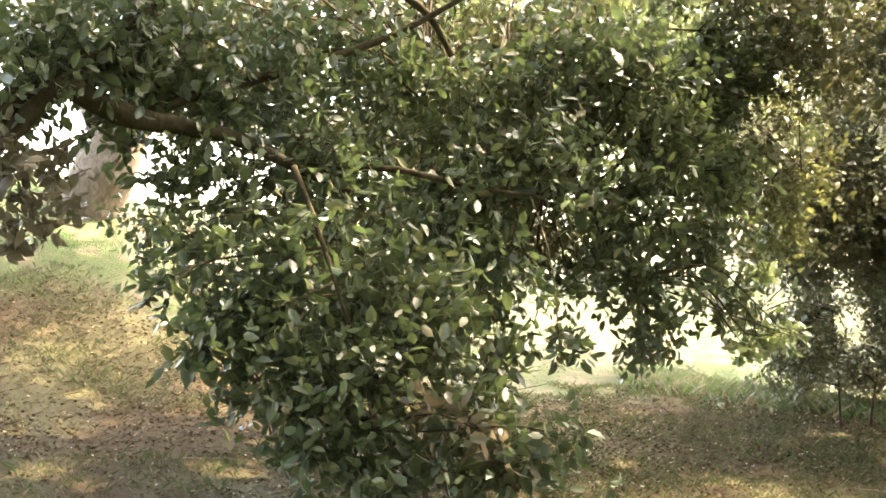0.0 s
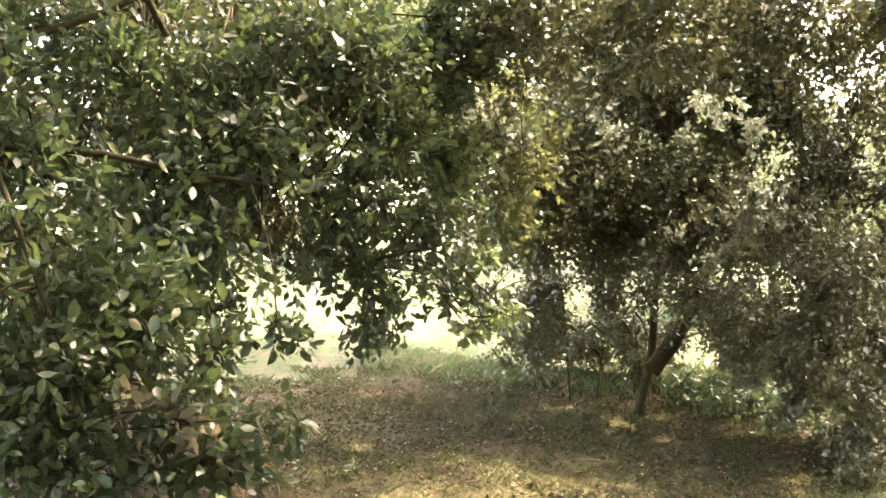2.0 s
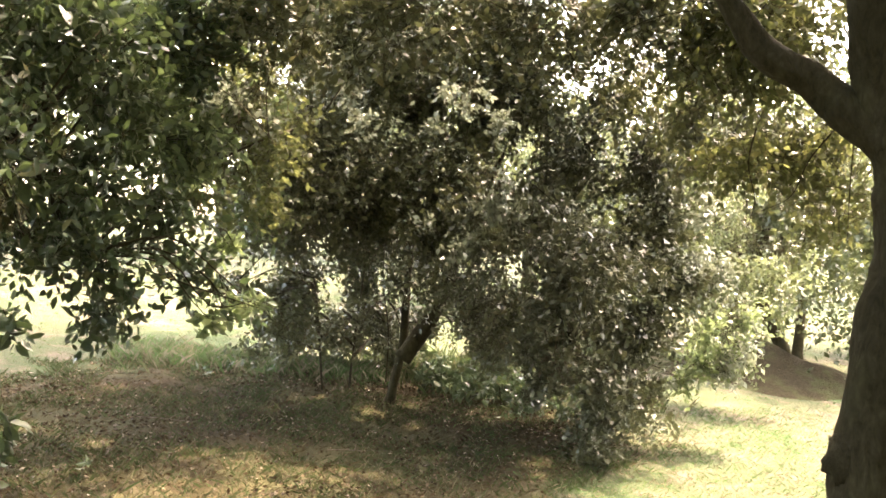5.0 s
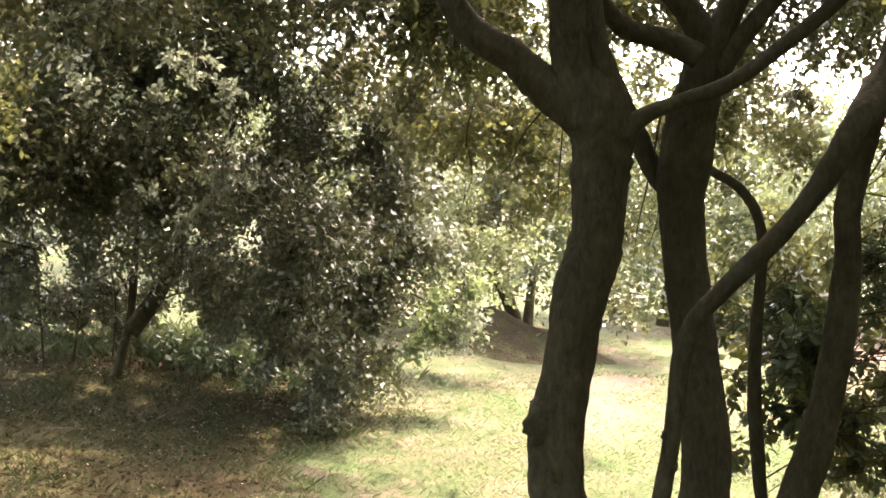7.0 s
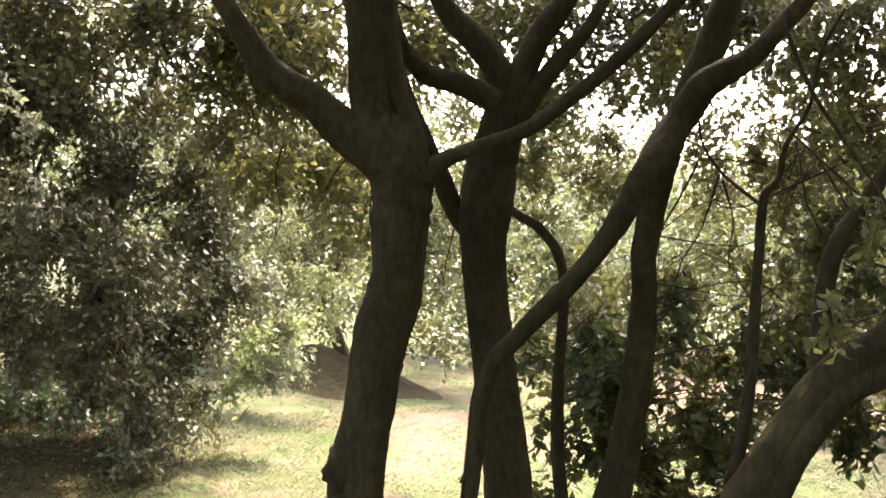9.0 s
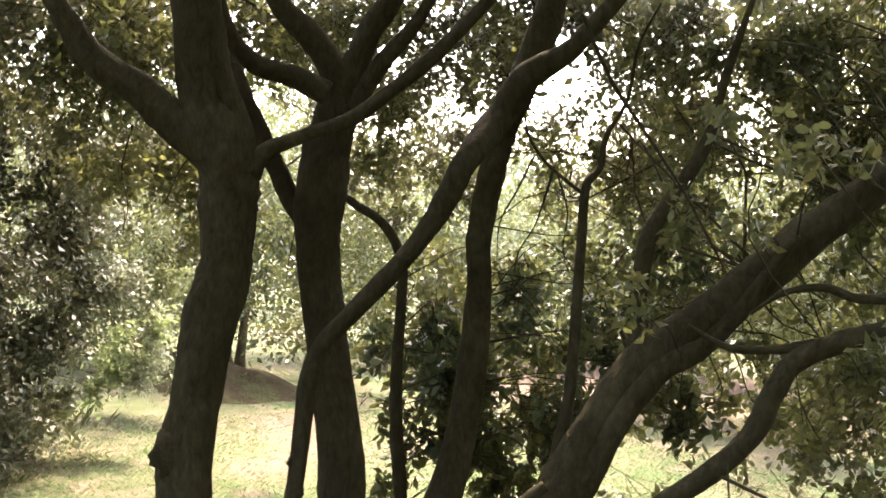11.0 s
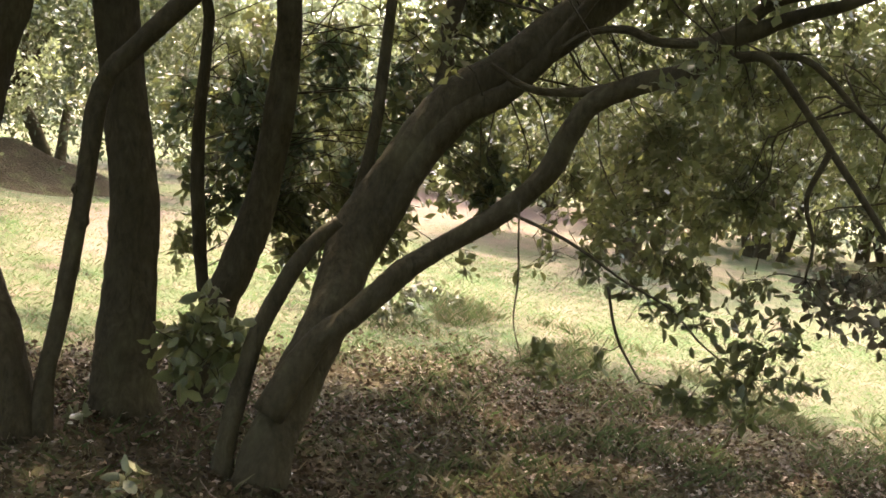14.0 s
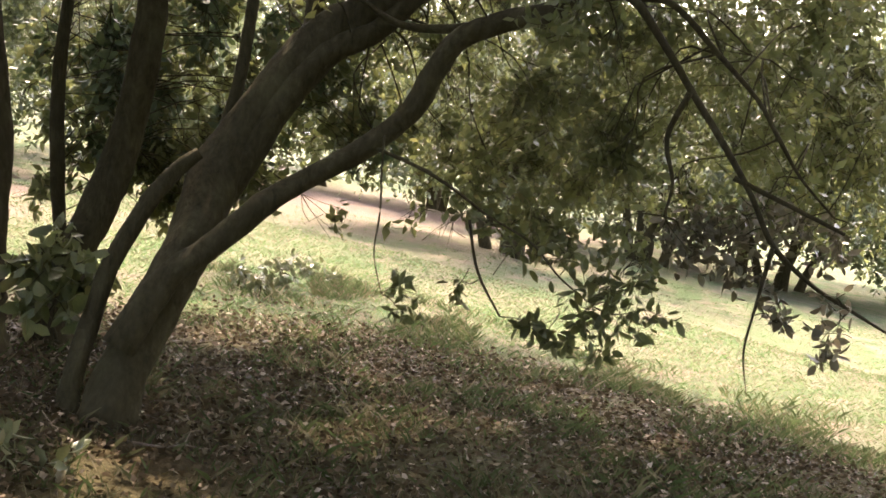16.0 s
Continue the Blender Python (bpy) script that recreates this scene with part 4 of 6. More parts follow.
fc = [(4.26, 1.92, 1.26, 0.11), (4.36, 1.78, 1.13, 0.11), (4.46, 1.99, 0.97, 0.1), (4.35, 2.12, 0.78, 0.09), (4.43, 1.66, 0.99, 0.1), (4.5, 1.53, 1.3, 0.11), (4.49, 1.36, 1.14, 0.11), (4.5, 1.54, 0.94, 0.09), (4.33, 1.73, 1.65, 0.18), (4.24, 1.46, 1.8, 0.19), (4.13, 1.28, 1.5, 0.12), (4.41, 1.11, 1.86, 0.2), (4.16, 1, 1.35, 0.11), (4.34, 0.79, 1.51, 0.18), (4.19, 0.61, 1.24, 0.17), (4.29, 0.9, 1.07, 0.14)] + [(4.08, 1.12, 0.95, 0.1), (4.17, 0.6, 0.96, 0.13), (4.44, 1.95, 1.44, 0.14), (4.39, 1.6, 0.93, 0.1), (4.49, 0.93, 1.74, 0.16), (4.37, 0.66, 1.74, 0.16), (4.45, 1.74, 1.33, 0.13), (3.8, 1.04, 1.19, 0.07), (3.43, 0.75, 1.74, 0.08), (3.42, 0.91, 1.56, 0.07), (3.5, 0.48, 1.36, 0.07), (3.47, 0.54, 1.22, 0.06), (3.52, 1.13, 1.64, 0.08), (3.52, 0.41, 1.55, 0.08), (3.37, 1.2, 1.34, 0.07), (4.48, 1.23, 1.59, 0.13)] + [(4.55, 1, 1.91, 0.14), (4.53, 0.76, 1.89, 0.15), (4.4, 0.61, 1.51, 0.12), (4.7, 0.96, 1.66, 0.12), (4.64, 1.12, 1.49, 0.11), (4.55, 1.68, 1.99, 0.16), (4.58, 1.41, 2, 0.15), (4.6, 2.19, 1.95, 0.13), (4.61, 2.02, 1.81, 0.13), (4.79, 2.48, 1.76, 0.1), (4.36, 0.95, 1.1, 0.16), (4.3, 0.53, 1.04, 0.15), (4.36, 0.3, 1.25, 0.16), (4.42, 0.07, 1.16, 0.17), (4.25, 0.68, 0.86, 0.12), (4.13, 0.97, 0.85, 0.1)] + [(4.34, 0.4, 0.81, 0.1), (4.22, 0.04, 0.89, 0.11), (4.41, 1.31, 1.08, 0.1), (4.29, 0.55, 1.32, 0.15), (4.41, 0.06, 1.39, 0.15), (4.48, 0.28, 0.99, 0.11), (4.55, 0.97, 1.35, 0.1), (4.7, 1.37, 1.46, 0.13), (4.79, 1.16, 1.52, 0.13), (4.88, 0.94, 1.51, 0.13), (4.99, 0.58, 1.51, 0.13), (5.05, 0.35, 1.54, 0.13), (5, 0.1, 1.5, 0.13), (4.67, 1.64, 1.34, 0.1), (4.57, 1.83, 1.19, 0.09)] + [(4.39, 1.74, 2.16, 0.17), (4.31, 1.46, 2.2, 0.16), (4.41, 1.29, 2.08, 0.16), (4.38, 1.07, 2.17, 0.15), (4.47, 0.91, 2.03, 0.15), (4.57, 1.48, 1.9, 0.13), (4.5, 1.16, 1.81, 0.12), (4.73, 1.8, 2, 0.13), (4.79, 2.11, 1.88, 0.11), (4.44, 0.9, 2.23, 0.15), (4.41, 1.23, 2.27, 0.16), (4.58, 1.96, 2.34, 0.14), (4.52, 0.85, 1.66, 0.1), (4.65, 1.09, 1.65, 0.1), (4.62, 1.62, 1.67, 0.09)]
crown(oak, fc, 14500, 0.042, HANG_LEAF, 27, lumps=8)
boughs(oak, [t5, t5b, t6, t6a, h1, h2], fc, 28, 0.004)
cv = drift((5.029, 1.421, 0.962), (5.123, 0.98, 0.72), 0.1, 0.08, 9, 0.13, 197) + drift((5.124, 1.795, 2.239), (5.467, 1.038, 2.168), 0.1, 0.08, 12, 0.16, 194) + drift((5.584, 1.52, 1.945), (5.674, 1.075, 1.783), 0.08, 0.08, 8, 0.13, 195) + drift((4.912, 1.338, 0.917), (5.028, 0.865, 0.816), 0.08, 0.06, 8, 0.11, 196) + drift((4.55, 1.39, 2.15), (5.06, 0.74, 1.99), 0.14, 0.1, 18, 0.17, 97) + drift((4.93, 1.37, 1.82), (5.25, 0.96, 1.76), 0.1, 0.08, 6, 0.13, 98)
crown(oak, cv, 11000, 0.041, HANG_LEAF, 99, name="upper_leaves", lumps=9)
boughs(oak, [t5], cv, 100, 0.004, reach=1.2)
cu = drift((5.51, 1.94, 1.26), (5.89, 0.79, 1.3), 0.25, 0.2, 30, 0.21, 91) + drift((5.69, 0.74, 1.39), (5.75, -0.28, 1.27), 0.25, 0.25, 34, 0.21, 92) + drift((6.14, 1.09, 0.95), (6.06, -0.09, 0.88), 0.2, 0.14, 12, 0.14, 93)
crown(oak, cu, 5600, 0.042, HANG_LEAF, 95, name="curtain_leaves", lumps=9, droop=0.7)
boughs(oak, [t5, t6, h1, h2], cu, 96, 0.0035, reach=0.8)
# unseen leaf clumps added toward the sun to set the meadow's shade edge
sd = [(7.61, 3.89, 3.34, 0.4), (7.19, 3.57, 3.35, 0.45), (7.64, 3.5, 3.16, 0.4), (7.19, 3.23, 3.18, 0.45), (7.33, 2.74, 3.28, 0.4), (6.83, 2.57, 3.31, 0.45), (7.51, 2.26, 3.06, 0.4), (6.99, 2.19, 3.1, 0.45), (7.83, 1.83, 3.13, 0.4), (7.3, 1.85, 3.18, 0.45), (7.54, 1.26, 2.95, 0.4), (7.03, 1.39, 3.01, 0.45), (7.18, 0.94, 3.1, 0.4), (6.7, 1.16, 3.17, 0.45)]
crown(oak, sd, 2300, 0.1, DARK_LEAF, 252, name="upper_crown", twigs=False, length=0.3)
boughs(oak, [t5, t6], sd, 253, 0.005, reach=1.3, per=2)
roof(oak, 4.6, 8.2, -1.2, 3.6, 3.6, 4.6, 15, 0.5, 250, DARK_LEAF, [t5, t6], 2000, 0.115)
gc = [(3.4, 0.3, 0.61, 0.07), (3.41, 0.23, 0.54, 0.05), (3.38, 0.32, 0.53, 0.05), (3.42, 0.42, 0.67, 0.05), (3.44, 0.52, 0.68, 0.05), (3.3, 0.65, 0.58, 0.03), (3.27, 0.81, 0.55, 0.04), (3.27, 0.79, 0.49, 0.03), (3.32, 0.47, 0.51, 0.02), (3.34, 0.41, 0.5, 0.03), (3.44, 0.15, 0.56, 0.03)] + [(3.44, 0.64, 0.73, 0.05), (3.45, 0.75, 0.79, 0.05), (3.48, 0.24, 0.68, 0.05), (3.7, 0.4, 0.72, 0.07), (3.38, 0.28, 0.46, 0.03), (3.44, 0.2, 0.64, 0.04), (3.34, 0.38, 0.46, 0.03), (2.98, 0.51, 1.75, 0.06), (3.01, 0.46, 1.7, 0.04), (3.01, 0.79, 1.84, 0.05), (3.07, 0.68, 1.81, 0.04)]
crown(oak, gc, 12500, 0.038, HANG_LEAF, 29, fine=True, length=0.14, count=6, name="hanging_leaves")
single_leaves(oak, gc, 300, 0.039, HANG_LEAF, 130)
rc = [(3.69, 0.07, 0.68, 0.06), (3.65, -0.08, 0.6, 0.05), (3.7, -0.02, 0.66, 0.05), (3.62, -0.22, 0.56, 0.05), (3.77, 0.19, 0.75, 0.08), (3.92, -0.05, 0.77, 0.07), (3.61, -0.2, 0.5, 0.03), (3.67, 0.15, 0.7, 0.05), (3.8, 0.06, 0.75, 0.06), (3.78, 0.13, 0.78, 0.06), (3.65, -0.08, 0.56, 0.02), (3.63, -0.23, 0.62, 0.04), (3.75, 0.26, 0.75, 0.06), (4, 0.08, 0.81, 0.07), (4.04, -0.12, 0.75, 0.07)]
crown(oak, rc, 13500, 0.037, RUST_LEAF, 37, fine=True, length=0.14, count=6, name="hanging_leaves")
boughs(oak, [t6, h1, h2, h3, h4, h5, h6, h7, h8], gc + rc, 30, 0.003)

sc = [(2.99, 1.75, 0.5, 0.07), (2.99, 1.66, 0.47, 0.06), (2.94, 1.82, 0.47, 0.07), (2.99, 1.79, 0.51, 0.06), (3.09, 1.78, 0.55, 0.06), (2.99, 1.69, 0.42, 0.06), (2.92, 1.76, 0.39, 0.04), (3.08, 1.7, 0.48, 0.04)]
fx, fy = t4[0][0], t4[0][1]
sh = thing("oak_shoot", fx, fy, float(gh(fx, fy)), "leafy green shoots sprouting at the foot of the oaks", "shrub", "shoots round the oaks")
crown(sh, sc, 9500, 0.068, HANG_LEAF, 301, fine=True, length=0.14, count=6)
for k, (x, y, z, r) in enumerate(sc):
    base = float(gh(fx, fy))
    qx, qy = fx + 0.05 * math.cos(2 * k), fy + 0.05 * math.sin(2 * k)
    tube("stem", [(qx, qy, base - 0.03, 0.006), (qx * 0.7 + x * 0.3, qy * 0.7 + y * 0.3, base * 0.5 + z * 0.5, 0.0045), (x, y, z, 0.003)], BARK, sh, 5, 4, 0.0)
low_plants = [(5.79, 2.92, 0.1, 0.08), (6.31, 3.13, 0.06, 0.07), (5.35, 2.76, 0.1, 0.06), (2.43, 1.31, 0.21, 0.05), (2.53, 1.2, 0.17, 0.04), (3.02, 1.67, 0.16, 0.03), (2.57, 1.53, 0.2, 0.04), (5.37, 2.91, 0.11, 0.06), (2.95, 1.52, 0.16, 0.03), (6.22, 2.91, 0.03, 0.05), (2.57, 1.56, 0.2, 0.04), (2.54, 1.44, 0.19, 0.03), (3.03, 1.69, 0.16, 0.02), (3.15, 2.38, 0.22, 0.04), (2.81, 2.05, 0.22, 0.03), (3.02, 1.46, 0.14, 0.02)]
shade_weeds = [(3.6, 6.88, 0.63, 0.12), (3.76, 6.69, 0.58, 0.1), (3.53, 7.2, 0.62, 0.08), (3.47, 5.92, 0.52, 0.07), (0.87, 4.83, 0.59, 0.03), (1.88, 7.13, 0.72, 0.05), (2.13, 7.43, 0.72, 0.05), (3.42, 6.43, 0.62, 0.12), (3.73, 6.56, 0.62, 0.13), (3.81, 6.34, 0.56, 0.11), (3.44, 6.82, 0.61, 0.09), (3.35, 6.86, 0.65, 0.11), (3.51, 6.67, 0.63, 0.13), (3.63, 6.43, 0.59, 0.12), (3.7, 6.11, 0.56, 0.11), (3.73, 5.8, 0.5, 0.09)]
for i, (c, lab, mat) in enumerate([(low_plants, "low leafy seedlings in the litter round the oaks", DARK_LEAF), (shade_weeds, "dark green weeds growing under the dense oak", NEAR_LEAF)]):
    for k, (x, y, z, r) in enumerate(c):
        base = float(gh(x, y))
        sh = thing("seedling" if i < 1 else "weed", x, y, base, lab, "shrub", "seedlings round the oaks" if i < 1 else "weeds under the oak")
        crown(sh, [(x, y, z, r)], 13000, 0.05, mat, 310 + 10 * i + k, fine=True, length=0.12, count=6)
        tube("stem", [(x + 0.02, y + 0.02, base - 0.02, 0.005), (x + 0.005, y, (z + base) / 2, 0.004), (x, y, z, 0.003)], BARK, sh, 5, 4, 0.0)

# ---- near tree whose branches hang before the camera ----
n1 = [(-1.493, 2.644, 1.399, 0.086), (-1.508, 2.75, 1.595, 0.081), (-1.469, 2.871, 1.762, 0.075), (-1.368, 3.013, 1.885, 0.063), (-1.202, 3.067, 1.964, 0.05), (-1.115, 3.087, 2.032, 0.041), (-1.042, 3.109, 2.044, 0.038), (-0.954, 3.141, 2.001, 0.034), (-0.849, 3.175, 1.958, 0.033), (-0.708, 3.208, 1.938, 0.026), (-0.547, 3.241, 1.902, 0.021), (-0.398, 3.268, 1.83, 0.017), (-0.229, 3.287, 1.756, 0.012)]
n2 = [(-1.351, 2.976, 1.788, 0.034), (-1.188, 3.031, 1.873, 0.03), (-1.102, 3.049, 1.963, 0.028), (-1.035, 3.059, 2.036, 0.025), (-0.928, 3.216, 2.214, 0.021), (-0.755, 3.424, 2.401, 0.017)]
n3 = [(-0.872, 3.272, 1.962, 0.023), (-0.775, 3.287, 2.016, 0.019), (-0.592, 3.411, 2.098, 0.016), (-0.355, 3.526, 2.192, 0.015), (-0.102, 3.619, 2.306, 0.012), (0.144, 3.685, 2.456, 0.009)]
n4 = [(-0.561, 3.339, 1.913, 0.016), (-0.34, 3.372, 1.848, 0.012), (-0.095, 3.387, 1.834, 0.011), (0.138, 3.488, 1.791, 0.008), (0.383, 3.571, 1.762, 0.006)]
n5 = [(-0.105, 3.684, 2.473, 0.016), (0.011, 3.705, 2.383, 0.013), (0.089, 3.731, 2.254, 0.011)]
n6 = [(-0.364, 3.62, 2.228, 0.01), (-0.271, 3.624, 2.249, 0.009), (-0.121, 3.643, 2.178, 0.007), (-0.026, 3.656, 2.105, 0.005)]
n7 = [(0.014, 3.946, 2.191, 0.014), (0.301, 3.951, 2.072, 0.012), (0.505, 3.949, 1.91, 0.01), (0.628, 3.947, 1.686, 0.008), (0.729, 3.933, 1.483, 0.005)]
n8 = [(-0.387, 3.169, 1.82, 0.01), (-0.313, 3.087, 1.644, 0.008), (-0.241, 2.994, 1.454, 0.006), (-0.178, 2.989, 1.268, 0.005), (-0.141, 2.872, 1.097, 0.003)]
x0, y0 = n1[0][0] - 0.15, n1[0][1] - 0.1
n1 = [(x0, y0, float(gh(x0, y0)) - 0.1, 0.14)] + n1
oak = thing("oak_tree", *root(n1), "broad-leaved evergreen tree with branches drooping to the ground", "tree")
wood(oak, [n1, n2, n3, n4, n5, n6, n7, n8], BARK)
nc = [(-1.05, 3.18, 2.22, 0.19), (-0.79, 3.35, 2.21, 0.22), (-0.5, 3.51, 2.17, 0.22), (-0.2, 3.74, 2.21, 0.22), (-0.55, 3.25, 1.78, 0.15), (-0.66, 3.04, 1.61, 0.1), (-0.71, 2.93, 1.48, 0.06), (-0.34, 3.38, 1.78, 0.21), (-0.44, 3.08, 1.5, 0.18), (-0.62, 2.94, 1.33, 0.08), (-0.22, 3.2, 1.5, 0.2), (-0.39, 2.97, 1.27, 0.15), (-0.18, 2.98, 1.19, 0.15)] + [(0.01, 3.2, 1.39, 0.18), (0.05, 3.6, 1.71, 0.22), (0.23, 3.49, 1.52, 0.15), (0.19, 3.19, 1.25, 0.12), (0.26, 2.85, 1.01, 0.11), (0.38, 2.84, 1.06, 0.06), (0.06, 2.96, 0.99, 0.11), (-0.09, 2.85, 0.97, 0.11), (0.4, 3.76, 1.87, 0.22), (0.51, 4, 2.27, 0.25), (0.13, 3.86, 2.08, 0.23), (0.4, 3.27, 1.32, 0.07)] + [(-0.45, 2.96, 1.18, 0.11), (-0.29, 2.91, 1.08, 0.12), (-0.43, 3.02, 1.34, 0.13), (-0.54, 3.01, 1.39, 0.09), (-0.3, 2.97, 1.19, 0.13), (-0.17, 2.91, 1.05, 0.11), (0.15, 2.97, 1.12, 0.11), (-0.05, 3.09, 1.26, 0.15), (-1.11, 3.08, 2.09, 0.14), (-0.9, 3.24, 2.12, 0.14), (-0.64, 3.32, 2, 0.12), (-1.01, 3.24, 1.93, 0.05), (-0.89, 3.28, 1.89, 0.06), (-1.12, 3.1, 1.94, 0.05), (-0.77, 3.21, 1.76, 0.07), (-0.71, 3.22, 1.85, 0.07)]
crown(oak, nc, 18000, 0.047, NEAR_LEAF, 41, fine=True, length=0.2, count=8)
boughs(oak, [n1, n2, n3, n4, n5, n6, n7, n8], nc, 42, 0.005)
single_leaves(oak, nc[9:24], 300, 0.076, NEAR_LEAF, 140)
nr = [(0.05, 2.97, 1.01, 0.06), (0.16, 2.96, 0.98, 0.06), (0.25, 2.9, 0.94, 0.05), (-0.03, 2.96, 0.95, 0.05), (-1.12, 3.01, 1.76, 0.09), (-1.08, 3.03, 1.65, 0.07), (-1.15, 3.01, 1.6, 0.05), (-1.05, 3.08, 1.8, 0.08), (-1.02, 3.1, 1.7, 0.04), (-1.15, 2.99, 1.84, 0.07)]
nr += drift((-0.0, 2.91, 1.13), (0.24, 2.79, 1.01), 0.04, 0.03, 5, 0.045, 88)
crown(oak, nr, 13000, 0.05, RUST_LEAF, 47, fine=True, length=0.16, count=6, name="rusty_leaves")
mc = [(0.79, 4.07, 2.22, 0.24), (0.75, 3.92, 1.73, 0.19), (0.81, 3.92, 1.4, 0.13), (0.84, 3.8, 1.25, 0.05), (1.16, 4.44, 1.87, 0.15), (1.18, 4.34, 1.39, 0.13), (1.44, 4.37, 1.28, 0.07), (1.22, 4.58, 2.31, 0.23), (1.49, 4.66, 2.56, 0.28), (0.65, 3.85, 1.52, 0.1), (1.03, 4.17, 1.61, 0.15), (0.9, 4.08, 1.99, 0.17), (0.77, 3.92, 1.26, 0.08), (1.31, 4.3, 1.24, 0.05)]
crown(oak, mc, 20000, 0.046, NEAR_LEAF, 43, fine=True, length=0.2, count=8, name="far_bough_leaves")
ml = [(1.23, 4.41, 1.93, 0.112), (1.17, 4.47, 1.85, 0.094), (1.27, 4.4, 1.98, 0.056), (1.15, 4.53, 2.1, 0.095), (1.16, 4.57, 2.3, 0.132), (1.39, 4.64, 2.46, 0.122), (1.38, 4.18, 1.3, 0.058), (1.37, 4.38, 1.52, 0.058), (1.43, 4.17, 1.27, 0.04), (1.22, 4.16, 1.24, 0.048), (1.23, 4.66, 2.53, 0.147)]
# lit copy of the leaf: the sun on this spray is in its colour
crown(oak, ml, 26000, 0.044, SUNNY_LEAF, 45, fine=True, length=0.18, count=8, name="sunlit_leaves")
boughs(oak, [n5, n7, n4], mc + ml, 44, 0.005)

nb = [(-0.99, 4.6, 2.55, 0.22), (-0.65, 4.66, 2.52, 0.24), (-0.32, 4.69, 2.53, 0.24), (0.02, 4.9, 2.52, 0.25), (-0.71, 4.3, 2.18, 0.18), (-0.43, 4.35, 2.1, 0.2), (-0.12, 4.56, 2.1, 0.21), (0.19, 4.66, 2.14, 0.19), (0.37, 4.9, 2.48, 0.23), (0.6, 4.71, 2.2, 0.22), (0.64, 5.05, 2.61, 0.24), (-0.15, 4.2, 1.69, 0.17), (-0.39, 3.99, 1.58, 0.14)] + [(-1.23, 4.54, 2.56, 0.2), (1.82, 6.13, 1.78, 0.16), (2.08, 6.26, 1.73, 0.17), (2.14, 6.23, 1.98, 0.2), (2.38, 6.37, 1.8, 0.17), (-0.44, 4.78, 2, 0.2), (-0.14, 4.81, 1.82, 0.2), (0.16, 4.83, 1.66, 0.17), (0.36, 4.61, 1.81, 0.19), (0.5, 4.61, 1.65, 0.14), (-0.41, 4.4, 1.65, 0.14), (0.71, 4.78, 1.9, 0.15)]
crown(oak, nb, 20000, 0.046, DARK_LEAF, 49, name="back_leaves", lumps=8)
boughs(oak, [n1, n2, n3, n4, n5, n7], nb, 48, 0.005)
nk = drift((-1.021, 4.648, 1.474), (-0.156, 4.497, 1.402), 0.08, 0.09, 12, 0.17, 188) + drift((-0.164, 4.702, 1.561), (0.274, 4.625, 1.347), 0.06, 0.08, 7, 0.13, 189) + drift((0.069, 4.865, 1.756), (0.863, 4.726, 1.581), 0.08, 0.06, 9, 0.15, 190)
crown(oak, nk, 13000, 0.048, NEAR_LEAF, 192, name="inner_leaves", lumps=8)
boughs(oak, [n1, n3, n4], nk, 193, 0.004, reach=1.5)
nd = drift((-1.89, 5.42, 2.66), (1.52, 5.95, 2.62), 0.3, 0.2, 34, 0.26, 81) + drift((-0.64, 5.01, 2.1), (1.19, 5.17, 1.93), 0.2, 0.16, 16, 0.18, 82)
crown(oak, nd[::2], 15000, 0.048, HANG_LEAF, 84, name="outer_leaves", lumps=9)
# part of the clumps in lighter leaf colours, painted as if sunlit
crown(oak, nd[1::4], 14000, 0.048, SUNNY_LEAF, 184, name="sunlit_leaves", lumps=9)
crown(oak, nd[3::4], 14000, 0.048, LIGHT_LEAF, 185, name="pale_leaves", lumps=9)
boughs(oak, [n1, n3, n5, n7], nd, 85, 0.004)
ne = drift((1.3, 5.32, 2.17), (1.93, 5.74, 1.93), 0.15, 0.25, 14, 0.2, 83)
# lighter leaf colours here stand for sun on the bough
crown(oak, ne[::4], 15000, 0.046, LIT_PALE_LEAF, 86, name="young_leaves", lumps=9)
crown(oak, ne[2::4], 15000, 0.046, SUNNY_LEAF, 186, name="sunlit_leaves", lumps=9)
crown(oak, ne[1::2], 15000, 0.046, HANG_LEAF, 89, name="outer_leaves", lumps=9)
boughs(oak, [n5, n7], ne, 87, 0.004, reach=1.2)

roof(oak, -3.2, 2.6, 1.8, 9.2, 3.6, 4.8, 84, 0.42, 230, NEAR_LEAF, [n1, n2, n3])
# further leaf layers out of view, added to shade the ground below
roof(oak, 2.2, 4.5, 4.1, 6.5, 3.5, 4.3, 17, 0.34, 238, HANG_LEAF, [n3, n5], 1700, 0.09)
roof(oak, -1.4, 2.9, 3.8, 9.0, 3.5, 4.5, 80, 0.42, 236, HANG_LEAF, [n1, n2, n3], 1700, 0.09)

# ---- many-stemmed tree and the dense one beside it ----
a1 = [(2.528, 6.7, 0.474, 0.0088), (2.527, 6.707, 0.628, 0.0071), (2.517, 6.756, 1.094, 0.0058), (2.493, 6.779, 1.486, 0.005), (2.55, 6.752, 1.843, 0.0044), (2.558, 6.718, 2.267, 0.0032), (2.478, 6.695, 2.652, 0.0014)]
a2 = [(2.713, 6.742, 0.461, 0.0106), (2.728, 6.745, 0.661, 0.0085), (2.793, 6.76, 1.089, 0.0068), (2.839, 6.756, 1.448, 0.0055), (2.798, 6.763, 1.915, 0.0043), (2.881, 6.68, 2.445, 0.0027), (2.827, 6.635, 2.863, 0.0014)]
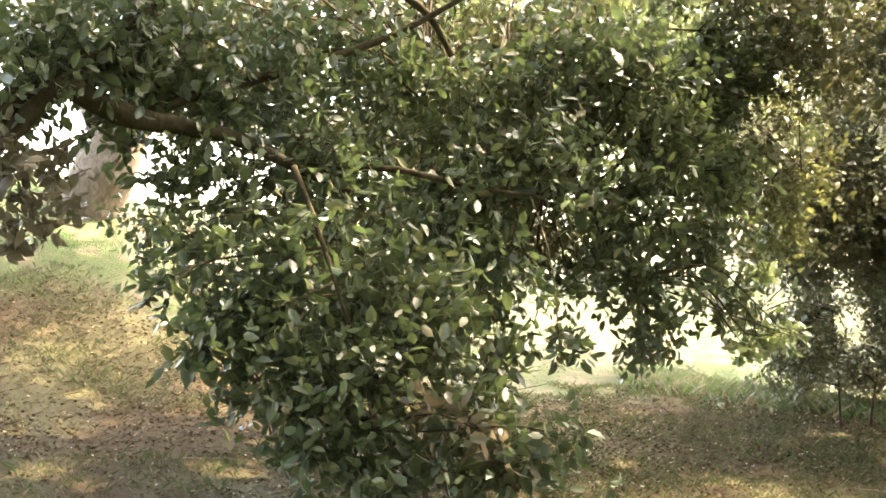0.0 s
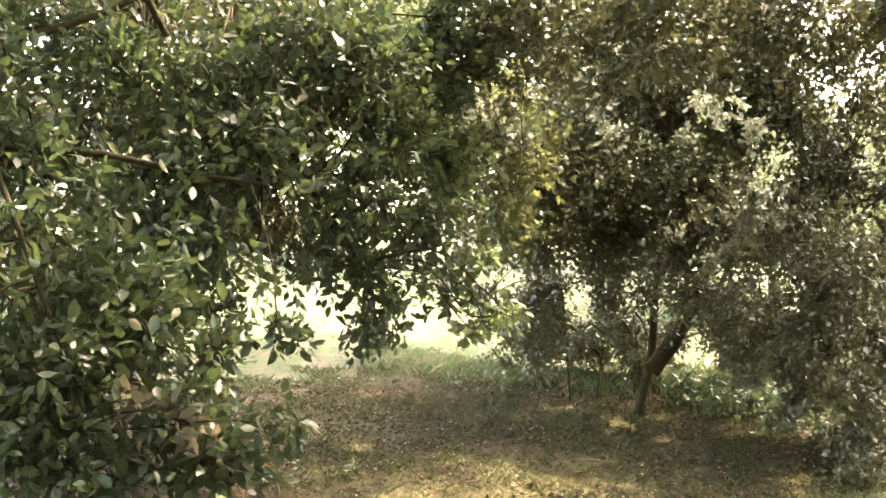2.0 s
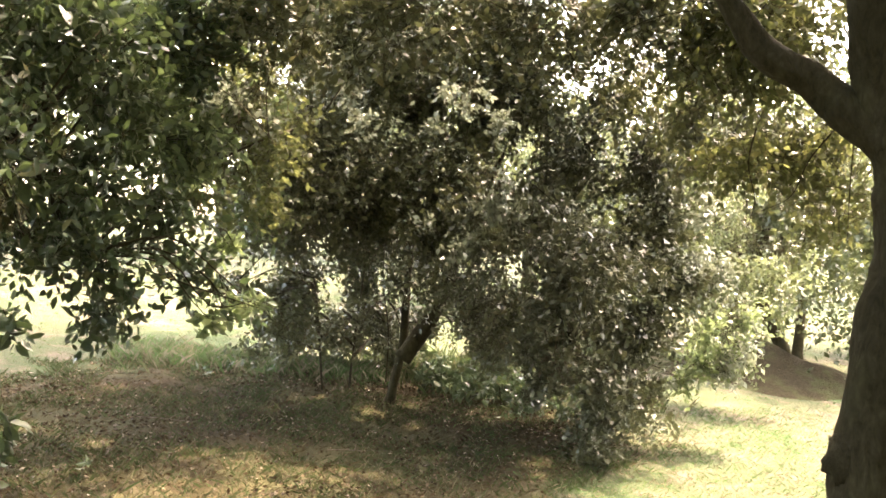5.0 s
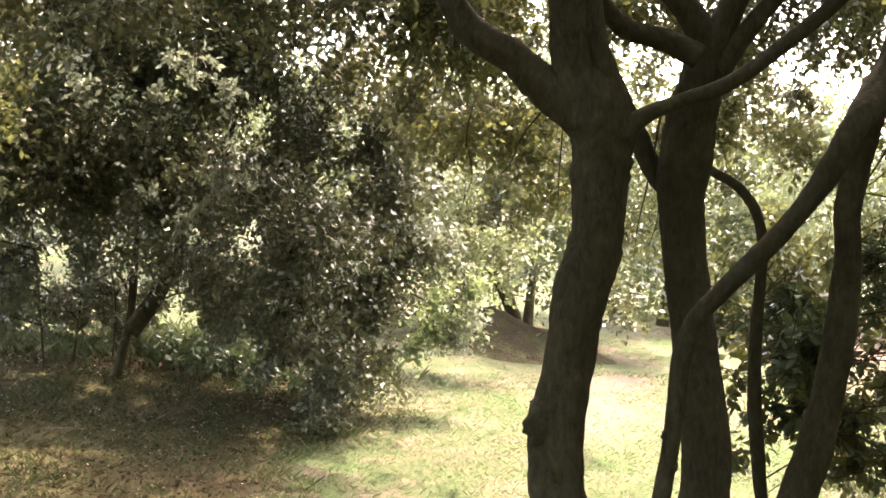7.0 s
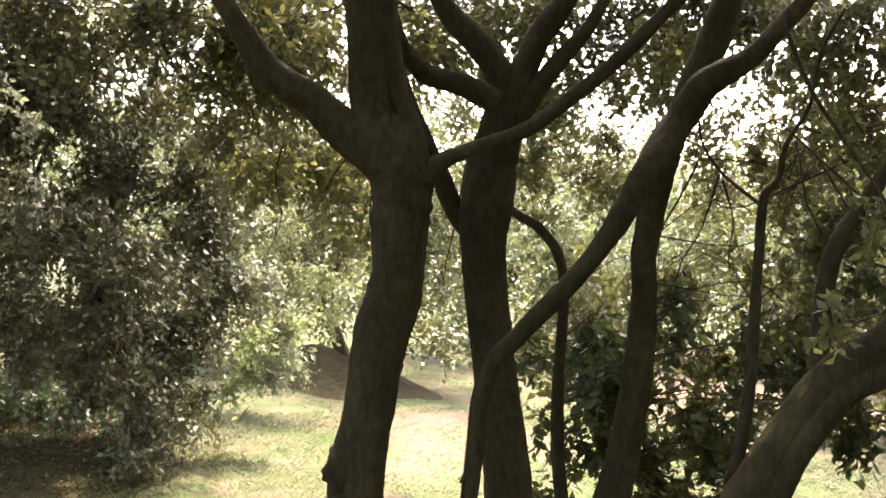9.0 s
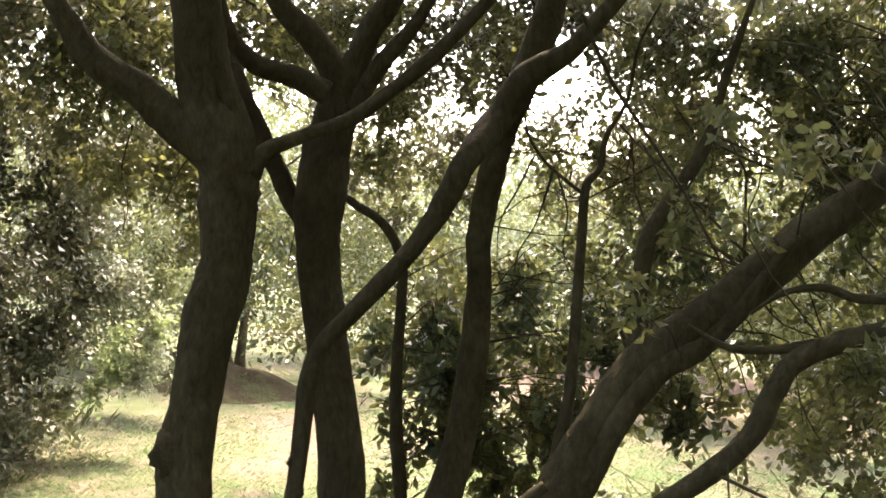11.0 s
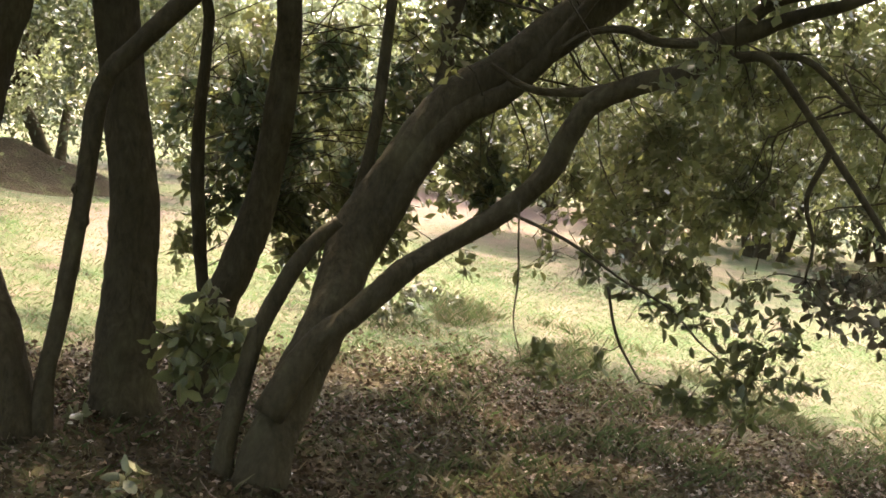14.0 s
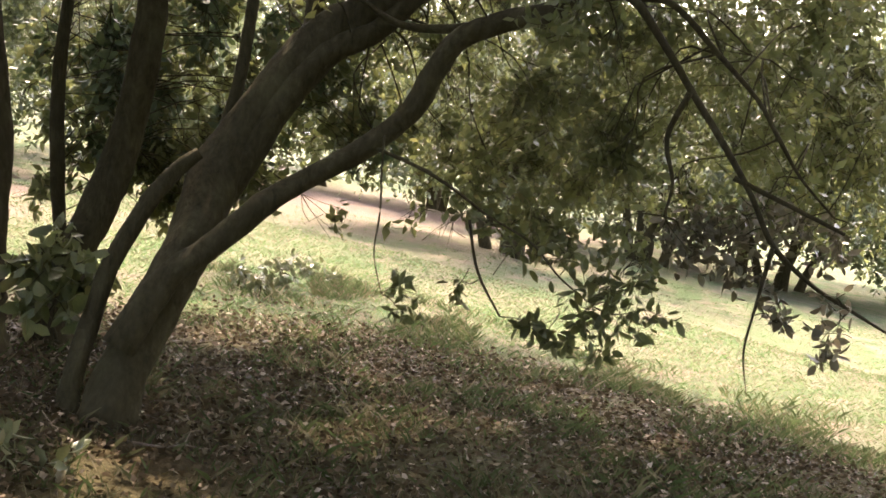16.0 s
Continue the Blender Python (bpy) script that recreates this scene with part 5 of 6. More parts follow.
a3 = [(2.873, 6.451, 0.425, 0.039), (2.895, 6.452, 0.605, 0.0312), (2.971, 6.454, 0.897, 0.0247), (3.006, 6.464, 1.276, 0.0235), (3.055, 6.447, 1.657, 0.0164), (3.093, 6.403, 2.139, 0.0109), (3.162, 6.311, 2.608, 0.006)]
a4 = [(2.94, 6.402, 0.799, 0.0527), (3.117, 6.347, 1.057, 0.051), (3.243, 6.303, 1.382, 0.0391), (3.375, 6.236, 1.721, 0.0272), (3.511, 6.146, 2.053, 0.0153)]
a5 = [(2.899, 6.565, 0.643, 0.0047), (2.928, 6.587, 0.956, 0.0043), (2.905, 6.618, 1.308, 0.0032), (2.939, 6.605, 1.731, 0.0022)]
oak = thing("oak_tree", *root(a3), "many-stemmed evergreen oak with a dense dark crown", "tree")
wood(oak, [a3, a1, a2, a4, a5], BARK)
ac = [(2.2, 6.74, 2.19, 0.29), (2.59, 6.7, 2.3, 0.4), (2.75, 6.2, 2.38, 0.38), (3, 5.98, 2.36, 0.37), (3.36, 5.8, 2.28, 0.34), (2.26, 6.85, 1.56, 0.24), (2.57, 6.64, 1.8, 0.32), (2.84, 6.42, 1.86, 0.32), (3.05, 6, 1.84, 0.32), (3.25, 5.79, 1.64, 0.27), (2.37, 6.6, 2.78, 0.39), (2.88, 6.07, 2.79, 0.41), (3.38, 5.84, 2.73, 0.38)] + [(2.25, 6.94, 1.01, 0.11), (2.52, 7.18, 1.22, 0.21), (3.01, 7.12, 1.48, 0.27), (3.01, 6.14, 1.52, 0.21), (2.9, 7.46, 0.89, 0.16), (3.19, 7.35, 0.97, 0.16), (2.51, 7.27, 0.83, 0.12), (3.38, 6.4, 1.24, 0.14), (3.7, 6.88, 0.84, 0.12), (2.64, 6.35, 3.01, 0.39), (2.15, 6.47, 3.22, 0.39), (3.16, 6.07, 3.23, 0.42)] + [(2.31, 7.18, 1.16, 0.17), (2.6, 7.21, 1.3, 0.15), (2.96, 7.18, 1.22, 0.17), (3.14, 7.11, 1.48, 0.21), (3.3, 6.72, 1.48, 0.2), (3.55, 6.59, 1.14, 0.2), (3.61, 6.54, 0.92, 0.13), (2.91, 7.29, 0.9, 0.11), (3.09, 7.22, 0.98, 0.13), (3.34, 7.01, 0.98, 0.11), (2.44, 7.24, 0.96, 0.11)] + [(2.11, 7.14, 1.24, 0.13), (3.6, 6.22, 1.02, 0.14), (3.43, 6.76, 1.14, 0.11), (2.86, 6.25, 1.25, 0.1), (2.97, 7.64, 0.88, 0.18), (3.22, 7.55, 0.95, 0.18), (2.72, 7.72, 0.88, 0.16), (3.47, 7.34, 0.87, 0.16), (3.29, 7.4, 0.72, 0.11), (2.55, 7.78, 0.96, 0.15)]
crown(oak, ac, 31000, 0.040, DARK_LEAF, 51, lumps=11)
boughs(oak, [a1, a2, a3, a4, a5], ac, 52, 0.01)
af = drift((2.819, 5.602, 1.278), (3.445, 5.492, 1.062), 0.12, 0.1, 12, 0.15, 155) + drift((1.801, 5.779, 1.071), (2.197, 5.913, 1.148), 0.1, 0.08, 6, 0.12, 156) + drift((1.96, 6.18, 2.02), (3.03, 5.76, 1.84), 0.12, 0.2, 15, 0.24, 151) + drift((2.05, 6.16, 1.63), (2.87, 5.81, 1.62), 0.12, 0.12, 12, 0.2, 152) + drift((2.05, 6.47, 1.2), (2.29, 6.4, 1.0), 0.08, 0.06, 4, 0.09, 153) + drift((2.63, 6.72, 1.03), (2.93, 6.63, 0.99), 0.1, 0.08, 5, 0.11, 154)
crown(oak, af, 14000, 0.039, DARK_LEAF, 157, name="front_leaves", lumps=9)
boughs(oak, [a1, a2, a3, a4, a5], af, 158, 0.004, reach=1.0)
al = [(2.76, 5.0, 2.21, 0.104), (2.85, 4.99, 2.14, 0.093), (2.65, 5.08, 2.23, 0.083), (2.61, 5.08, 2.09, 0.066), (2.48, 5.16, 2.22, 0.067), (2.21, 5.41, 2.28, 0.075), (2.01, 5.44, 2.51, 0.098), (2.29, 5.39, 2.09, 0.069), (2.84, 4.94, 1.77, 0.098), (2.88, 4.93, 1.63, 0.087), (2.8, 5.0, 1.69, 0.066), (2.65, 5.02, 1.49, 0.066), (2.76, 5.0, 1.55, 0.055), (2.59, 5.19, 1.63, 0.039), (2.12, 5.42, 2.42, 0.087), (2.38, 5.38, 2.56, 0.087)]
# pale leaf colour stands for the bright sheen on these sprays
crown(oak, al, 19000, 0.042, LIT_PALE_LEAF, 57, name="young_leaves", length=0.13, count=8, lumps=5)
boughs(oak, [a1, a2, a3, a4], al, 58, 0.004, reach=1.2)
roof(oak, 2.2, 6.2, 5.7, 10.0, 3.4, 5.0, 70, 0.5, 220, DARK_LEAF, [a1, a2, a3], 1900, 0.115, [(3.0, 6.7, 1.05), (2.0, 6.6, 0.5), (2.4, 5.5, 0.4)])
b1 = [(3.842, 5.511, 0.275, 0.0005), (3.838, 5.521, 0.383, 0.0004), (3.798, 5.611, 0.769, 0.0003), (3.73, 5.688, 1.13, 0.0002), (3.736, 5.698, 1.595, 0.0002), (3.781, 5.645, 2.09, 0.0001), (3.78, 5.578, 2.575, 0.0001)]
b2 = [(3.855, 5.517, 0.415, 0.0027), (3.966, 5.508, 0.804, 0.002), (4.066, 5.481, 1.264, 0.0016), (4.15, 5.429, 1.659, 0.001), (4.195, 5.38, 1.987, 0.0005)]
b3 = [(3.682, 5.577, 0.877, 0.023), (3.636, 5.628, 1.136, 0.02), (3.628, 5.644, 1.365, 0.013)]
oak = thing("oak_tree", *root(b1), "dense bushy evergreen oak with foliage down to the ground", "tree")
wood(oak, [b1, b2, b3], BARK)
bc = [(3.48, 5.78, 2.42, 0.37), (3.81, 5.63, 2.09, 0.38), (3.56, 5.8, 1.66, 0.35), (3.82, 5.41, 1.5, 0.37), (3.73, 5.69, 1.1, 0.28), (3.97, 5.29, 1.05, 0.26), (3.85, 5.45, 0.72, 0.25), (4.23, 5.37, 1.33, 0.2), (3.79, 5.45, 0.48, 0.13), (3.54, 5.89, 0.92, 0.19), (4.2, 5.5, 1.93, 0.29), (3.61, 5.82, 0.66, 0.14), (3.44, 6.07, 1.05, 0.15), (3.42, 6.18, 0.84, 0.1), (4.09, 5.35, 1.59, 0.23)]
crown(oak, bc, 33000, 0.043, BUSH_LEAF, 53, lumps=10)
boughs(oak, [b1, b2, b3], bc, 54, 0.01)
bf = drift((3.515, 5.042, 0.873), (3.51, 5.037, 0.344), 0.1, 0.05, 8, 0.12, 166) + drift((2.82, 5.09, 1.61), (3.33, 4.63, 1.35), 0.12, 0.16, 9, 0.2, 161) + drift((2.94, 5.27, 1.11), (3.2, 4.88, 0.88), 0.1, 0.1, 5, 0.12, 162)
crown(oak, bf, 15000, 0.042, BUSH_LEAF, 163, name="front_leaves", lumps=9)
boughs(oak, [b1, b2, b3], bf, 164, 0.004, reach=1.0)
br = [(3.53, 5.41, 0.88, 0.11), (3.47, 5.57, 1.01, 0.1), (3.6, 5.23, 0.76, 0.09), (3.59, 5.39, 1.05, 0.09)]
crown(oak, br, 15000, 0.046, RUST_LEAF, 59, name="rusty_leaves", lumps=4)
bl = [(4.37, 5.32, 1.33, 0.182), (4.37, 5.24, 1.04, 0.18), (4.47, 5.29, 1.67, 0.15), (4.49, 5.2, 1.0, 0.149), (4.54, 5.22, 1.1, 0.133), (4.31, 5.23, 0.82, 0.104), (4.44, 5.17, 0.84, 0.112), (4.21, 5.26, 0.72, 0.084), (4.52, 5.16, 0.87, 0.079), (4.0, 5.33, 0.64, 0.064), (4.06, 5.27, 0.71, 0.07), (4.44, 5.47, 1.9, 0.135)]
# sunny side of the bush, its light painted with paler leaves
crown(oak, bl[::2], 25000, 0.040, LIT_PALE_LEAF, 55, name="sunlit_leaves", lumps=7)
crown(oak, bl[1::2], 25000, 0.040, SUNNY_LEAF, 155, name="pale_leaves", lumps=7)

boughs(oak, [b1, b2], bl, 56, 0.004, reach=1.2)
# unseen leaves added sunward of the bushy oak to keep it dark
roof(oak, 3.3, 5.6, 4.7, 7.1, 2.8, 3.6, 60, 0.36, 260, DARK_LEAF, [b1, b2], 2300, 0.085)

# ---- leaning pale trunk on the bank ----
l1 = [(-2.81, 8.57, 1.4, 0.27), (-2.67, 8.56, 1.73, 0.213), (-2.53, 8.55, 1.96, 0.222), (-2.39, 8.54, 2.24, 0.23), (-2.27, 8.54, 2.52, 0.196), (-2.17, 8.53, 2.75, 0.179), (-2.04, 8.52, 3.1, 0.153), (-1.88, 8.51, 3.48, 0.128), (-1.69, 8.49, 4.08, 0.096), (-1.48, 8.47, 4.84, 0.053)]
l2 = [(-2.32, 8.54, 2.41, 0.11), (-2.5, 8.64, 2.72, 0.09), (-2.73, 8.73, 3.22, 0.07), (-3.03, 8.82, 3.98, 0.04)]
oak = thing("oak_tree", *root(l1), "thick pale-barked leaning trunk on a grassy bank", "tree")
wood(oak, [l1, l2], PALE_BARK)
# crown out of view, added so the bank lies partly shaded
roof(oak, -7.0, -1.6, 6.0, 11.0, 4.3, 6.0, 38, 0.55, 240, DARK_LEAF, [l1, l2])


# ---- trees farther off ----
def far_tree(x, y, high, spread, seed, leaf, label, stems=0, skirt=0):
    g = np.random.default_rng(seed)
    z = float(gh(x, y))
    t = thing("tree", x, y, z, label, "tree", "trees beyond the meadow")
    fork = high * g.uniform(0.22, 0.35)
    lean = g.uniform(-0.3, 0.3, 2)
    r = 0.016 * high + 0.03
    top = np.array([x + lean[0], y + lean[1], z + fork])
    rows = [[(x, y, z - 0.15, r * 1.4), (x + lean[0] * 0.3, y + lean[1] * 0.3, z + fork * 0.4, r), (*top, r * 0.8)]]
    clumps = []
    k = 7
    for i in range(k):
        an = 2 * math.pi * i / k + g.uniform(-0.4, 0.4)
        e = top + [math.cos(an) * spread * g.uniform(0.4, 0.8), math.sin(an) * spread * g.uniform(0.4, 0.8), (high - fork) * g.uniform(0.35, 0.8)]
        mid = top * 0.5 + e * 0.5 + [0, 0, 0.1 * high]
        rows.append([(*top, r * 0.6), (*mid, r * 0.4), (*e, r * 0.12)])
        for _ in range(6):
            clumps.append((*(e + g.standard_normal(3) * spread * 0.28), spread * g.uniform(0.2, 0.36)))
        clumps.append((*(mid + [math.cos(an) * spread * 0.5, math.sin(an) * spread * 0.5, -0.25 * (high - fork)]), spread * g.uniform(0.2, 0.32)))
        clumps.append((*(top + [math.cos(an) * spread * 0.75, math.sin(an) * spread * 0.75, g.uniform(-0.1, 0.1) * high]), spread * g.uniform(0.16, 0.26)))
    for k in range(skirt):
        an = 2 * math.pi * k / skirt
        clumps.append((x + spread * 0.75 * math.cos(an), y + spread * 0.75 * math.sin(an), z + g.uniform(0.45, 1.0), spread * 0.22))
    for k in range(stems):
        an = 2.4 * k + seed
        rows.append([(x + 0.25 * math.cos(an), y + 0.25 * math.sin(an), z - 0.1, r * 0.9), (x + 0.5 * math.cos(an), y + 0.5 * math.sin(an), z + fork * 0.7, r * 0.6), (x + 0.95 * math.cos(an), y + 0.95 * math.sin(an), z + fork * 1.7, r * 0.3)])
    wood(t, rows, BARK, sides=9)
    far = math.hypot(x, y)
    size = 0.2 if y < -3 or x < -4 else min(0.13, max(0.058, 0.0056 * far))
    crown(t, clumps, (3500 if far < 17 and y > -3 and x > -4 else 2300) * (0.055 / size) ** 1.85, size, leaf, seed + 3, twigs=False, length=0.35)
    return t


# LIGHT_LEAF crowns carry sun and haze in their colour, FAR_LEAF crowns are darker
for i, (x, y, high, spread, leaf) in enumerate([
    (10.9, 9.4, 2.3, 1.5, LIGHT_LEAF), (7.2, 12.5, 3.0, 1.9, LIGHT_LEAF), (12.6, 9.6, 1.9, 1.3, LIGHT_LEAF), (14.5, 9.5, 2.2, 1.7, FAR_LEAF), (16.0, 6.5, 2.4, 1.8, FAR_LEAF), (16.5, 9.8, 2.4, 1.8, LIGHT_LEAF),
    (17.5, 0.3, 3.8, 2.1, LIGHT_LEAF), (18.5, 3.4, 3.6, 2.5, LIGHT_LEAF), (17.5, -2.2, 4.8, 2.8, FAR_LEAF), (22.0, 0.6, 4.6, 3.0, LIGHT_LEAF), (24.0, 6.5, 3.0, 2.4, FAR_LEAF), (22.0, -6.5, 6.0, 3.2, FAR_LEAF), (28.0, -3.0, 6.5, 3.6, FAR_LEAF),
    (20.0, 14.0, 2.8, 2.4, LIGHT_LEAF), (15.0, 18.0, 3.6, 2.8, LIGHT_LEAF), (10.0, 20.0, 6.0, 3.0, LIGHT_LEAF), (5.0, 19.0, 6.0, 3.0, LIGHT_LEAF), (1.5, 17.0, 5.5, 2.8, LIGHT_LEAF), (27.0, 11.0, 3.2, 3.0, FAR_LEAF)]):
    far_tree(x, y, high, spread, 100 + 7 * i, leaf, "evergreen oak beyond the meadow, its crown coloured pale as if sunlit" if leaf is LIGHT_LEAF else "dark evergreen oak in the wood beyond the meadow")

behind = far_tree(7.75, 8.4, 2.7, 1.8, 830, FAR_LEAF, "low-branched oak rising behind the earth mound", 1, 9)
# sunlit foliage before the mound tree, lightened by leaf colour
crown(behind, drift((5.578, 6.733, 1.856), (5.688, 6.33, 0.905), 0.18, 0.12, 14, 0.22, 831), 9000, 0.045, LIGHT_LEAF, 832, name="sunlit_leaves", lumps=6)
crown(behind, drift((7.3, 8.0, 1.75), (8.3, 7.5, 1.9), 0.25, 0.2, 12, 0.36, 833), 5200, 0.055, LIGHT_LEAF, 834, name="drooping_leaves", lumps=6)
far_tree(16.8, 7.9, 3.0, 1.9, 821, FAR_LEAF, "many-stemmed dark oak at the edge of the track", 2)
far_tree(11.6, 4.2, 2.9, 1.7, 841, FAR_LEAF, "many-stemmed dark oak at the edge of the track", 3)
far_tree(16.5, 2.4, 3.0, 1.9, 847, FAR_LEAF, "many-stemmed dark oak at the edge of the track", 3)
far_tree(15.5, 4.0, 3.2, 2.0, 811, FAR_LEAF, "many-stemmed dark oak at the edge of the track", 3)
# trees added out of view behind and beside the camera to block sky light
for i, (x, y) in enumerate([(-4.5, -3.5), (-1.0, -5.0), (2.0, -5.5), (5.0, -6.0), (-6.0, 0.5), (8.0, -7.0), (-3.0, -6.5), (-6.5, 4.5), (0.5, -8.0), (-7.0, -3.0)]):
    far_tree(x, y, 6.0, 3.0, 400 + 9 * i, FAR_LEAF, "unseen evergreen oak added to close the grove and block sky light")

# ---- earth mound under a far tree ----
g = np.random.default_rng(5)
k, ring = 22, 40
rad, ang = np.meshgrid(np.linspace(0, 1, k), np.linspace(0, 2 * np.pi, ring, endpoint=False), indexing="ij")
mx = 6.95 + rad * np.cos(ang) * 1.5
my = 7.75 + rad * np.sin(ang) * 1.25
mz = gh(mx, my) - 0.06 + 0.09 * np.sin(5 * mx + 2 * my) * np.sin(4 * my - mx) * (1 - rad) + 0.34 * np.exp(-((rad / 0.58) ** 2.6)) + 0.03 * np.sin(9 * mx) * np.sin(8 * my) * (1 - rad)
ii = np.arange(k * ring).reshape(k, ring)
mound = mesh_object("earth_mound", np.stack([mx, my, mz], -1).reshape(-1, 3), np.stack([ii[:-1], np.roll(ii, -1, 1)[:-1], np.roll(ii, -1, 1)[1:], ii[1:]], -1).reshape(-1, 4)[:, ::-1], m_soil, None, True)
tagged(mound, "mound of dark bare earth heaped on the meadow", "mound")


# ---- grass and leaf litter ----
def scatter(n, x0, x1, y0, y1, g):
    return g.uniform(x0, x1, n), g.uniform(y0, y1, n)


def blades(name, x, y, high, wide, mat, label, seed, lean=0.4):
    g = np.random.default_rng(seed)
    n = len(x)
    z = gh(x, y) - 0.01
    an = g.uniform(0, 2 * np.pi, n)
    hgt = high * g.uniform(0.5, 1.3, n)
    lx, ly = g.normal(0, lean, n) * hgt, g.normal(0, lean, n) * hgt
    sx, sy = np.cos(an) * wide, np.sin(an) * wide
    v = np.stack([np.stack([x - sx, y - sy, z], -1), np.stack([x + sx, y + sy, z], -1), np.stack([x + lx * 0.4 + sx * 0.7, y + ly * 0.4 + sy * 0.7, z + hgt * 0.6], -1), np.stack([x + lx, y + ly, z + hgt * 0.95], -1)], 1).reshape(-1, 3)
    f = (np.array([[0, 1, 2], [0, 2, 3]])[None] + (np.arange(n) * 4)[:, None, None]).reshape(-1, 3)
    return tagged(mesh_object(name, v, f, mat), label, "grass", kind="stuff")


g = np.random.default_rng(9)
x, y = scatter(105000, -5, 13, -2, 13, g)
l = litter_at(x, y)
keep = (g.random(len(x)) > l * 0.97) & (g.random(len(x)) > bare_at(x, y) * 0.9)
tuft = (np.sin(5.3 * x + 2 * np.sin(2.1 * y)) + np.sin(4.7 * y + 1.4 * np.sin(3 * x))) * 0.25 + 0.5
keep &= g.random(len(x)) < 0.35 + 0.65 * tuft
blades("meadow_grass", x[keep], y[keep], 0.026, 0.0022, GRASS, "short sun-bleached meadow grass, green to straw", 61, 0.8)
x, y = scatter(95000, 2.9, 9.0, -1.2, 6.5, g)
l = litter_at(x, y)
keep = (g.random(len(x)) > l * 0.8) & (g.random(len(x)) > bare_at(x, y) * 0.9)
blades("near_grass", x[keep], y[keep], 0.026, 0.0016, GRASS, "short meadow grass at the edge of the shade", 63, 0.8)
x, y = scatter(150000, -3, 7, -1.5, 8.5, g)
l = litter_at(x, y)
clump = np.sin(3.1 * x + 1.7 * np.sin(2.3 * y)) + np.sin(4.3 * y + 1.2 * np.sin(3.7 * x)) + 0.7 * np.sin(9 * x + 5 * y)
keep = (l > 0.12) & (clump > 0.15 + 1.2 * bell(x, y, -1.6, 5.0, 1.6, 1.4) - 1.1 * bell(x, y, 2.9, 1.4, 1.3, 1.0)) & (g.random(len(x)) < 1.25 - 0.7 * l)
# blades under the trees take the shade-darkened colour
blades("shade_grass", x[keep], y[keep], 0.046, 0.002, SHADE_TINTED_GRASS, "tufts of grass in the shade of the trees", 62, 0.6)
x, y = scatter(120000, -3, 7, -1.5, 8.5, g)
l = litter_at(x, y)
keep = g.random(len(x)) < 0.9 * l * (1 - 0.4 * bell(x, y, 3.2, 1.2, 1.6, 1.2))
blades("dead_grass", x[keep], y[keep], 0.022, 0.0016, DEAD_GRASS, "matted dry brown grass under the trees", 64, 1.6)
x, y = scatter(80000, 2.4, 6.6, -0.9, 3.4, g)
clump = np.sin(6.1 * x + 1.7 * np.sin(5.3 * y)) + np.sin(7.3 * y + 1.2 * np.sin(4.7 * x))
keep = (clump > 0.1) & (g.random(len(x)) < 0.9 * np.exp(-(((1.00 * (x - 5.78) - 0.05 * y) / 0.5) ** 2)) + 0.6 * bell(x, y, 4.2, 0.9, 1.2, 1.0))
# shade edge drawn with the darkened blade colour
blades("edge_grass", x[keep], y[keep], 0.055, 0.0018, SHADE_TINTED_GRASS, "longer green grass along the edge of the shade", 66, 0.55)


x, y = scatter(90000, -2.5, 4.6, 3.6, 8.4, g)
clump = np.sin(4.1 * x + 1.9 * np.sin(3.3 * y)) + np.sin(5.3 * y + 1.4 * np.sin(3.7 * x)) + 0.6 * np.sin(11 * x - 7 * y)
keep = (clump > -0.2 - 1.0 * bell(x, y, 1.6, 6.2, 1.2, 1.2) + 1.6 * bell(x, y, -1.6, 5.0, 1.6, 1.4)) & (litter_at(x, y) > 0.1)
# same shade-darkened blades in front of the oak
blades("grove_grass", x[keep], y[keep], 0.032, 0.0019, SHADE_TINTED_GRASS, "tufts of dull green grass before the many-stemmed oak", 67, 0.7)

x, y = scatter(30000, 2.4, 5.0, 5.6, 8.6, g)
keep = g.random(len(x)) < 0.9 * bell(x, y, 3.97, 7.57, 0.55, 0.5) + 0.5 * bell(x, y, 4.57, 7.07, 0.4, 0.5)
# bank in shade: its dark green is the shade-darkened blade colour
blades("bank_grass", x[keep], y[keep], 0.13, 0.003, SHADE_TINTED_GRASS, "tall dark green grass on the bank behind the many-stemmed oak", 68, 0.45)
x, y = scatter(16000, 1.42, 3.13, 6.84, 8.35, g)
keep = g.random(len(x)) < np.exp(-(((y - 7.75 - -0.383 * (x - 1.92)) / 0.28) ** 2))
blades("lip_grass", x[keep], y[keep], 0.09, 0.0022, GRASS, "taller pale grass where the shade meets the meadow", 69, 0.5)


def litter(name, n, box, size, mat, label, share):
    x, y = scatter(n, *box, g)
    keep = g.random(len(x)) < share(x, y)
    x, y = x[keep], y[keep]
    p = np.stack([x, y, gh(x, y) + g.uniform(0.004, 0.03, len(x))], -1)
    d = np.stack([g.standard_normal(len(x)), g.standard_normal(len(x)), g.normal(0, 0.35, len(x))], -1)
    v, f = leaf_arrays(p, d, size, False, g)
    tagged(mesh_object(name, v, f, mat), label, "leaves", kind="stuff")


def patchy(x, y):
    return litter_at(x, y) * (0.35 + 0.65 * (np.sin(2.9 * x + 2 * np.sin(1.9 * y)) + np.sin(3.7 * y + 1.6 * np.sin(2.6 * x)) > -0.2))


